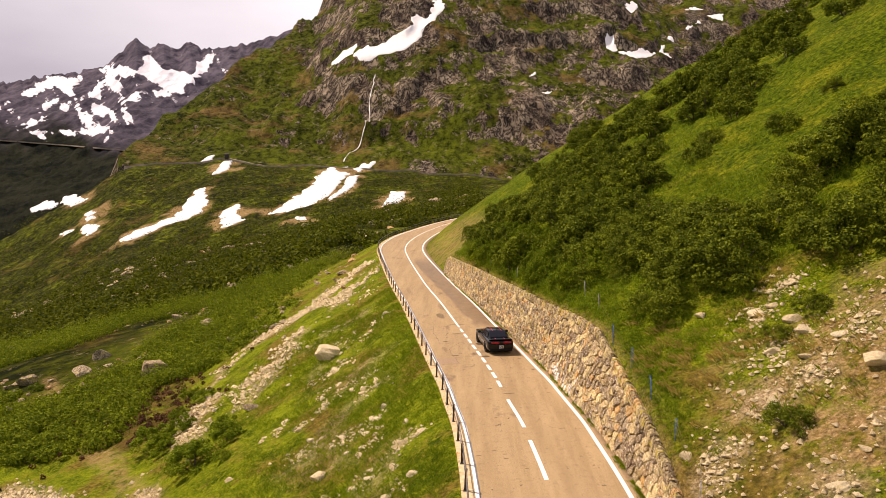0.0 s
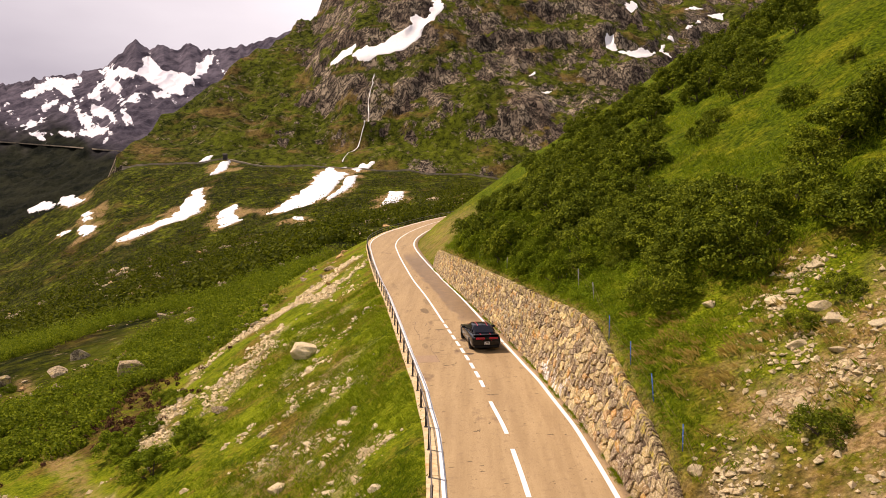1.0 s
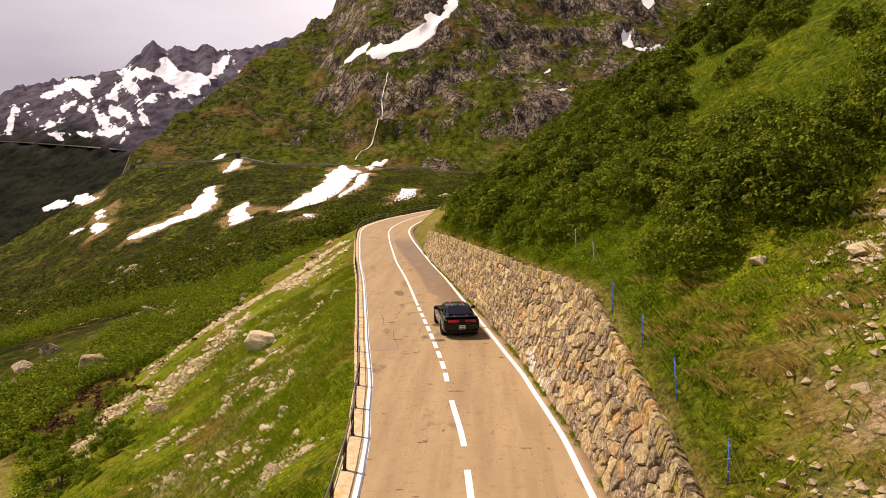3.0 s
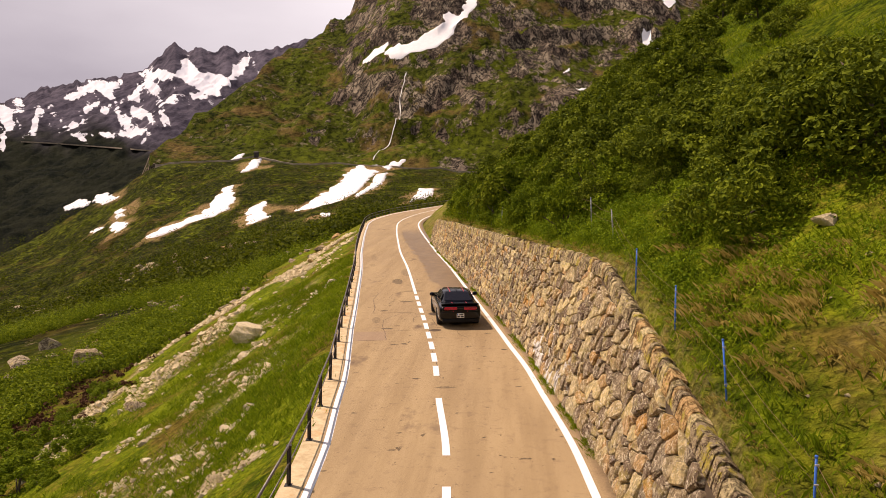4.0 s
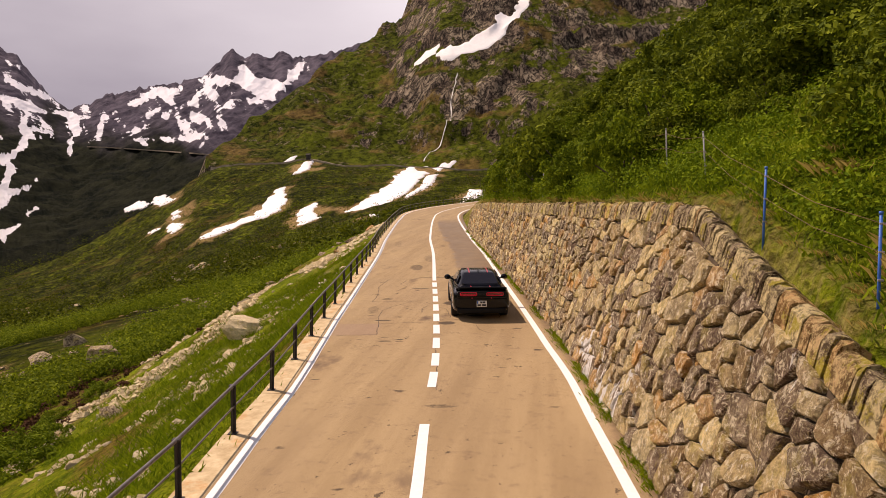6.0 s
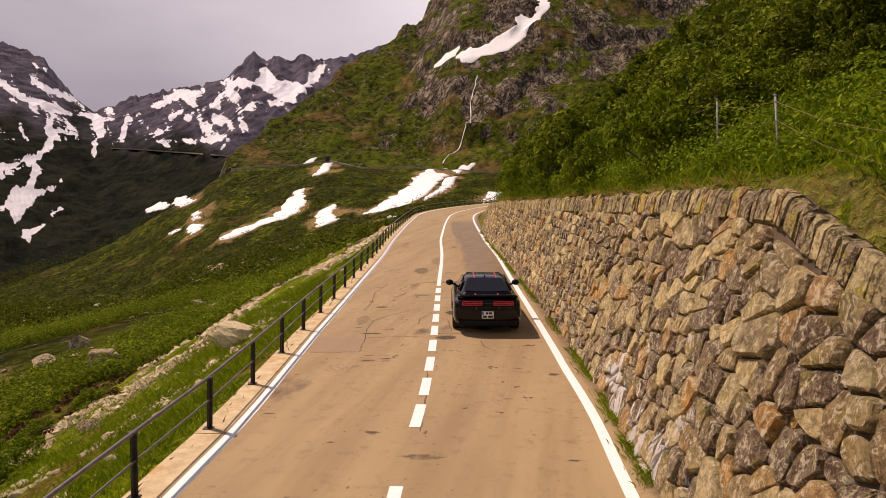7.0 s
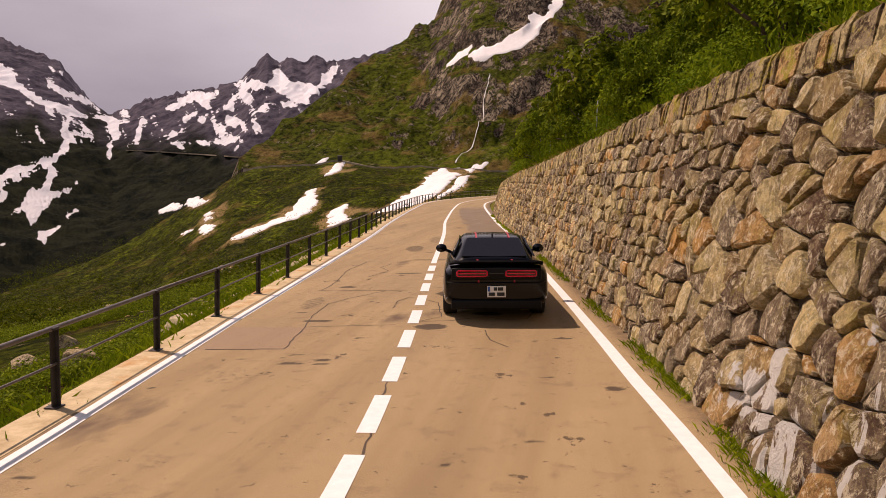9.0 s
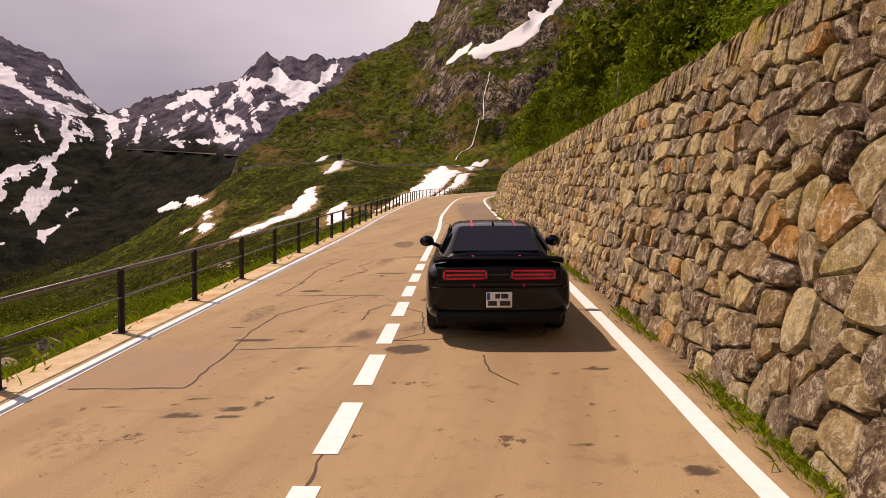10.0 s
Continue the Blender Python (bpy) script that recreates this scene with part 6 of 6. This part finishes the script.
def make_bush(seed, radius, height, leaves, size, mat, label, category="bush", group="alder bushes on the hillside"):
    rng = random.Random(seed)
    bush = tagged(new("bush"), label, category, group)
    lumps = []
    for k in range(44):
        a, d = rng.uniform(0, 6.28), radius * math.sqrt(rng.random())
        dome = height * math.sqrt(max(0.05, 1 - (d / radius) ** 2))
        lumps.append(((math.cos(a) * d, math.sin(a) * d, max(0.12, dome * rng.uniform(0.35, 1.0) * 0.85)), radius * rng.uniform(0.13, 0.26)))
    v, f = leaf_cloud(lumps, leaves, size, rng)
    part("crown", mesh_from("crown", v, f, mat, False), bush)
    for k in range(4):
        c = rng.choice(lumps)[0]
        pts = [(rng.uniform(-0.15, 0.15), rng.uniform(-0.15, 0.15), -0.35), (c[0] * 0.3, c[1] * 0.3, c[2] * 0.45), (c[0] * 0.8, c[1] * 0.8, c[2])]
        part("stem", mesh_from("stem", *tube(pts, 0.05, 6, 0.35), BARK), bush)
    return bush


ALDER = "dense green alder bush on the steep slope"
NEAR_KINDS = [make_bush(100 + k, 1.5, 2.0, 5600, 0.058, LEAF, ALDER) for k in range(5)]
FAR_KINDS = [make_bush(200 + k, 1.5, 2.0, 3000, 0.084, LEAF, ALDER) for k in range(4)]
BRIGHT = leaf_material("young_alder_leaves", (0.062, 0.105, 0.004), (0.32, 0.39, 0.013), 0.28)
YOUNG_KINDS = [make_bush(300 + k, 1.35, 2.3, 5200, 0.060, BRIGHT, "bright green alder bush with young leaves") for k in range(3)]
used = set()


def plant(x, y, scale, rng, tall=1.0, kinds=None):
    kinds = kinds or (NEAR_KINDS if 0 < x < 24 and y < 47 else FAR_KINDS)
    first = rng.choice(kinds)
    z = float(ground_z(x, y))
    s = Matrix.Diagonal((scale, scale, scale * tall, 1))
    m = pose(x, y, z - 0.1, rng.uniform(-6, 6), rng.uniform(-10, 2), rng.uniform(0, 360))
    if first not in used:
        used.add(first)
        first.matrix_basis = m @ s
        return
    c = copy_thing(first, m)
    c.matrix_basis = m @ s


def crest_x(y):
    return float(road_x(y)) + float(wall_foot(y) + batter(y) * wall_top(y))


r = random.Random(77)
for k in range(82):
    y = r.uniform(31.5, 82)
    dr = r.uniform(2.6, 9.5) if y < 50 else r.uniform(1.8, 13)
    if y < 36 and dr < 4.5:
        continue
    plant(crest_x(y) + dr, y, r.uniform(0.6, 1.6), r, r.uniform(0.75, 1.25))
for k in range(100):
    y = r.uniform(58, 116)
    dr = r.uniform(9, 52)
    if dr > 12 + (y - 50) * 0.95 + r.uniform(-4, 4) or dr < (y - 62) * 0.5:
        continue
    plant(crest_x(y) + dr, y, r.uniform(0.9, 1.7), r, r.uniform(0.8, 1.1))
for k in range(34):
    y = r.uniform(27, 41)
    plant(r.uniform(16.5, 31) + (y - 30) * 0.3, y, r.uniform(0.9, 1.6), r, 1.0)
for x, y, s in ((23.3, 49, 0.85), (11.7, 20.4, 0.62), (13.3, 25.4, 0.5), (14.9, 25.9, 0.55), (10.9, 44, 1.3), (13.8, 32, 1.5), (10.4, 32.6, 1.15), (14, 38.3, 1.4), (12, 35.5, 1.2), (16, 62.5, 1.2), (23.6, 59.5, 1.3), (9, 70, 1.2), (19, 54, 0.9), (20.5, 56, 0.8), (8.5, 44.3, 0.9), (8.2, 52, 1.0), (4.5, 66, 0.8), (3.2, 72, 0.8), (2.2, 79, 0.9), (1, 86, 0.9), (2.5, 92, 1.0), (0.5, 97, 0.8), (4, 100, 1.0), (23.7, 80, 1.6), (23.6, 68, 1.5), (24.9, 62.4, 1.2), (35, 77.7, 1.7), (37, 68, 1.5), (27.6, 50.4, 0.6), (23.4, 37.7, 1.5), (20.5, 38.2, 1.4), (17.1, 34.4, 1.4), (13.9, 37.7, 1.5), (11, 41, 1.4), (8.4, 43, 0.9), (7.8, 52.4, 1.1), (5.2, 55, 0.6), (4, 69, 0.8), (10.3, 72, 1.3), (15, 66, 1.4), (20.2, 82, 1.5), (15, 78, 1.5), (11.3, 106, 1.4), (30, 84, 1.6), (42, 72, 1.6), (28, 74, 1.5), (31, 66, 1.4), (9, 88, 1.3), (6, 95, 1.2), (14, 98, 1.4), (20, 96, 1.5), (26, 90, 1.5)):
    plant(x, y, s, r)
q = random.Random(78)
for k in range(46):
    y = q.uniform(42.5, 74)
    plant(crest_x(y) + q.uniform(0.9, 4.2), y, q.uniform(0.62, 1.08), q, q.uniform(0.9, 1.3), YOUNG_KINDS)
for x, y, s in ((-29.8, 59.9, 1.6), (-28.2, 57.5, 1.2), (-27.4, 60.5, 1.1), (-21, 47, 1.5), (-20.3, 52.7, 1.1), (-19.2, 49.5, 1.2), (-22.3, 49.8, 1.2), (-29.4, 65, 0.9), (-27.8, 67.5, 0.9), (-31.5, 72.6, 0.9), (-56, 80, 0.8), (-54, 82, 0.7), (-63.4, 95, 0.9), (-49, 68.5, 0.7), (-51, 66, 0.6), (-18, 45, 0.6)):
    plant(x, y, s, r, 0.8, YOUNG_KINDS)


def tufts(name, spots, mat, blades, height, label, category, lean=0.35, width=0.012, comb=False):
    """Tufts of grass blades as one mesh."""
    rng = random.Random(len(spots))
    verts, faces = [], []
    xs, ys = np.array([s[0] for s in spots]), np.array([s[1] for s in spots])
    zs = ground_z(xs, ys) if len(spots[0]) < 4 else np.array([s[3] for s in spots])
    for s, z in zip(spots, zs):
        for k in range(blades):
            a, h = rng.gauss(3.6, 0.6) if comb else rng.uniform(0, 6.28), height * s[2] * rng.uniform(0.6, 1.3)
            dx, dy = math.cos(a), math.sin(a)
            o = Vector((s[0] + rng.gauss(0, 0.06) * s[2] * 2, s[1] + rng.gauss(0, 0.06) * s[2] * 2, float(z) - 0.02))
            w = Vector((-dy, dx, 0)) * width * s[2] * rng.uniform(0.8, 1.6)
            l = lean * rng.uniform(0.3, 1.5)
            i = len(verts)
            verts += [o - w, o + w, o + Vector((dx * l * h * 0.5, dy * l * h * 0.5, h * 0.65)) + w * 0.6, o + Vector((dx * l * h * 1.3, dy * l * h * 1.3, h))]
            faces += [(i, i + 1, i + 2), (i, i + 2, i + 3)]
    return tagged(new(name, mesh_from(name, verts, faces, mat, False)), label, category, kind="stuff")


r = random.Random(9)
spots = []
for k in range(15000):
    y = r.uniform(20, 74)
    dl = 0.05 + abs(r.gauss(0, 1)) * 7
    p = along(y, -float(left_line(y)) - 0.62 - dl)
    if float(fbm(p.x, p.y, 2.5, 3, 88)) > -0.25:
        spots.append((p.x, p.y, r.uniform(0.6, 1.4) * (1 + dl * 0.03)))
for k in range(15000):
    y = r.uniform(20, 75)
    dr = 0.5 + abs(r.gauss(0, 1)) * 9
    bald = y < 27.5 and dr > 1.6 and r.random() < 0.8
    if float(fbm(crest_x(y) + dr, y, 2.2, 3, 89)) > -0.2 and not bald:
        spots.append((crest_x(y) + dr, y, r.uniform(0.6, 1.5) * (1 + dr * 0.03)))
tufts("grass", spots, GRASS, 7, 0.15, "long green meadow grass on the slopes", "grass", 0.6, width=0.0065)
spots = []
for k in range(600):
    y = r.uniform(20, 32)
    dr = 1.2 + abs(r.gauss(0, 1)) * 2.6
    x = crest_x(y) + dr
    if float(fbm(x, y, 2.4, 3, 90)) > 0.18:
        spots.append((x, y, r.uniform(0.8, 1.6)))
for x, y in ((9.4, 29.7), (9.2, 29.3), (9.3, 27.7), (8.6, 28.6), (9.8, 29.8), (10.4, 28.2), (10.2, 28.8), (10.5, 30.2), (10.4, 31.1), (10.2, 27.2), (10.0, 27.5), (9.7, 30.9), (8.9, 32.9), (11.1, 28.9), (10.0, 29.5), (8.5, 29.7), (8.7, 29.0), (9.1, 26.2), (9.9, 25.4)):
    spots += [(x + r.gauss(0, 0.22), y + r.gauss(0, 0.22), r.uniform(0.8, 1.4)) for _ in range(5)]
for k in range(260):
    y = r.uniform(19, 84)
    spots.append((crest_x(y) + r.uniform(0.25, 0.7), y, r.uniform(0.3, 0.65)))
tufts("dry_grass", spots, STRAW, 16, 0.17, "tufts of straw-coloured dry grass above the wall", "grass", 0.9, 0.0032, True)
spots = []
for k in range(3400):
    y = 20 + (84 - 20) * r.random() ** 1.4
    if float(fbm(y, 0.0, 1.3, 2, 91)) > -0.15:
        p = along(y, float(wall_foot(y)) - abs(r.gauss(0, 0.055)))
        spots.append((p.x, p.y, r.uniform(0.3, 0.9), 0.0))
tufts("wall_weeds", spots, GRASS, 11, 0.13, "weeds and grass along the wall's foot", "grass", 0.7, 0.0032)


def herb_layer(name, spots, rng, per, size, mat, label):
    verts, faces = [], []
    xs, ys = np.array([s[0] for s in spots]), np.array([s[1] for s in spots])
    for s, z in zip(spots, ground_z(xs, ys)):
        v, f = leaf_cloud([((s[0], s[1], float(z) + 0.22 * s[2]), 0.38 * s[2])], per, size, rng)
        k = len(verts)
        verts += v
        faces += [tuple(i + k for i in t) for t in f]
    return tagged(new(name, mesh_from(name, verts, faces, mat, False)), label, "herbs", kind="stuff")


spots = []
for k in range(1900):
    y = r.uniform(27.5, 82)
    dr = 0.6 + abs(r.gauss(0, 1)) * 4.2
    if y < 31 and r.random() < 0.6:
        continue
    spots.append((crest_x(y) + dr, y, r.uniform(0.6, 1.5)))
herb_layer("herbs", spots, r, 70, 0.042, HERB, "bright broad-leaved herbs between bushes and wall")
SHRUB = leaf_material("shrub_leaves", (0.060, 0.098, 0.004), (0.38, 0.44, 0.016))
near, away = [], []
for k in range(30000):
    a, d = r.uniform(-0.92, 0.02), math.exp(r.uniform(math.log(64), math.log(900)))
    x, y = a * d, d
    dl = float(road_x(y)) - float(left_line(y)) - x
    if dl < 12 + 16 * r.random() or float(fbm(x, y * 0.6, 16, 4, 95)) < -0.10 - 0.10 * (d < 170) or (d < 84 and dl < 30) or float(near_path(LANE, np.array([x]), np.array([y]))[0]) < 3.5:
        continue
    (near if d < 170 else away).append((x, y, min(d, 420) * r.choice((0.008, 0.014, 0.020, 0.030, 0.040)) * r.uniform(0.8, 1.2)))
ax, ay = np.array([s[0] for s in away]), np.array([s[1] for s in away])
free = np.ones(ax.shape, bool)
for outline, seed, label in SNOWS[:16]:
    free &= inside_distance(outline, ax, ay) < -5
away = [s for s, ok in zip(away, free) if ok]
herb_layer("dwarf_shrubs", near, r, 56, 0.17, SHRUB, "low dark alpine shrubs and heath in the valley")
# far scrub: darker copy of the shrub leaves, cloud shade put into the colour
herb_layer("far_shrubs", away, r, 11, 0.7, leaf_material("scrub_leaves", (0.022, 0.034, 0.002), (0.150, 0.170, 0.007)), "alpine scrub scattered over the far slopes, coloured darker for cloud shade")
RUSTY = leaf_material("rusty_twigs", (0.055, 0.022, 0.012), (0.17, 0.085, 0.040), 0.1)
spots = [(-42 + r.gauss(0, 5.5), 76 + r.gauss(0, 6), r.uniform(0.6, 1.3)) for k in range(200)] + [(-33 + r.gauss(0, 2.5), 68 + r.gauss(0, 2.5), r.uniform(0.6, 1.1)) for k in range(60)]
herb_layer("brown_scrub", spots, r, 40, 0.12, RUSTY, "reddish-brown bare scrub in the hollow")


# ---- poles and wires above the wall ----
def pole(x, y, height, lean, mat, label, bars=False):
    z = float(ground_z(x, y))
    ob = tagged(new("fence_pole"), label, "pole", "snow poles above the wall")
    ob.matrix_basis = pose(x, y, z - 0.3, lean[0], lean[1], 0)
    part("shaft", mesh_from("shaft", *tube([(0, 0, 0), (0, 0, height + 0.3)], 0.018, 8), mat), ob)
    part("cap", mesh_from("cap", *tube([(0, 0, height + 0.295), (0, 0, height + 0.33)], 0.023, 8), mat), ob)
    for k in range(3):
        part("wire_clip", from_bm("wire_clip", box(0.06, 0.02, 0.02, 0.003, (0, -0.035, 0.3 + height * (0.3 + 0.3 * k))), GREYPOLE), ob)
    return ob.matrix_basis


POLES = [(8.1, 19.0, 0.85, (0, 2), GREYPOLE), (8.3, 22.6, 0.9, (2, -1), BLUE), (8.2, 25.85, 1.1, (-5, -4), BLUE), (8.06, 29.2, 0.98, (-3, 0), BLUE), (7.76, 32.3, 1.1, (0, 0), BLUE), (7.9, 37.0, 1.0, (-4, -4), GREYPOLE), (7.6, 40.3, 1.2, (2, -3), GREYPOLE), (7.3, 43.5, 1.2, (0, 2), GREYPOLE), (7.0, 46.5, 1.1, (3, 6), GREYPOLE)]
tops = []
for x, y, h, lean, mat in POLES:
    m = pole(x, y, h, lean, mat, "blue metal fence pole standing in the grass" if mat == BLUE else "grey weathered fence pole among herbs")
    tops.append([m @ Vector((0, -0.04, 0.3 + h * (0.3 + 0.3 * k))) for k in range(3)])
for i in range(len(tops) - 1):
    fence_wire = tagged(new("fence_wire"), "thin rusty wires strung between poles", "wire", "fence wires above the wall")
    for k in range(2):
        a, b = tops[i][k + 1], tops[i + 1][k + 1]
        mid = (a + b) / 2 - Vector((0, 0, 0.08))
        part("strand", mesh_from("strand", *tube([a, mid, b], 0.004, 4), WIRE), fence_wire)
for y, x in ((54, 3.6), (57, 3.0), (60, 2.5), (64, 1.7), (68, 1.0)):
    pole(x + 0.6, y, 1.1, (0, 2), GREYPOLE, "grey weathered fence pole among herbs")
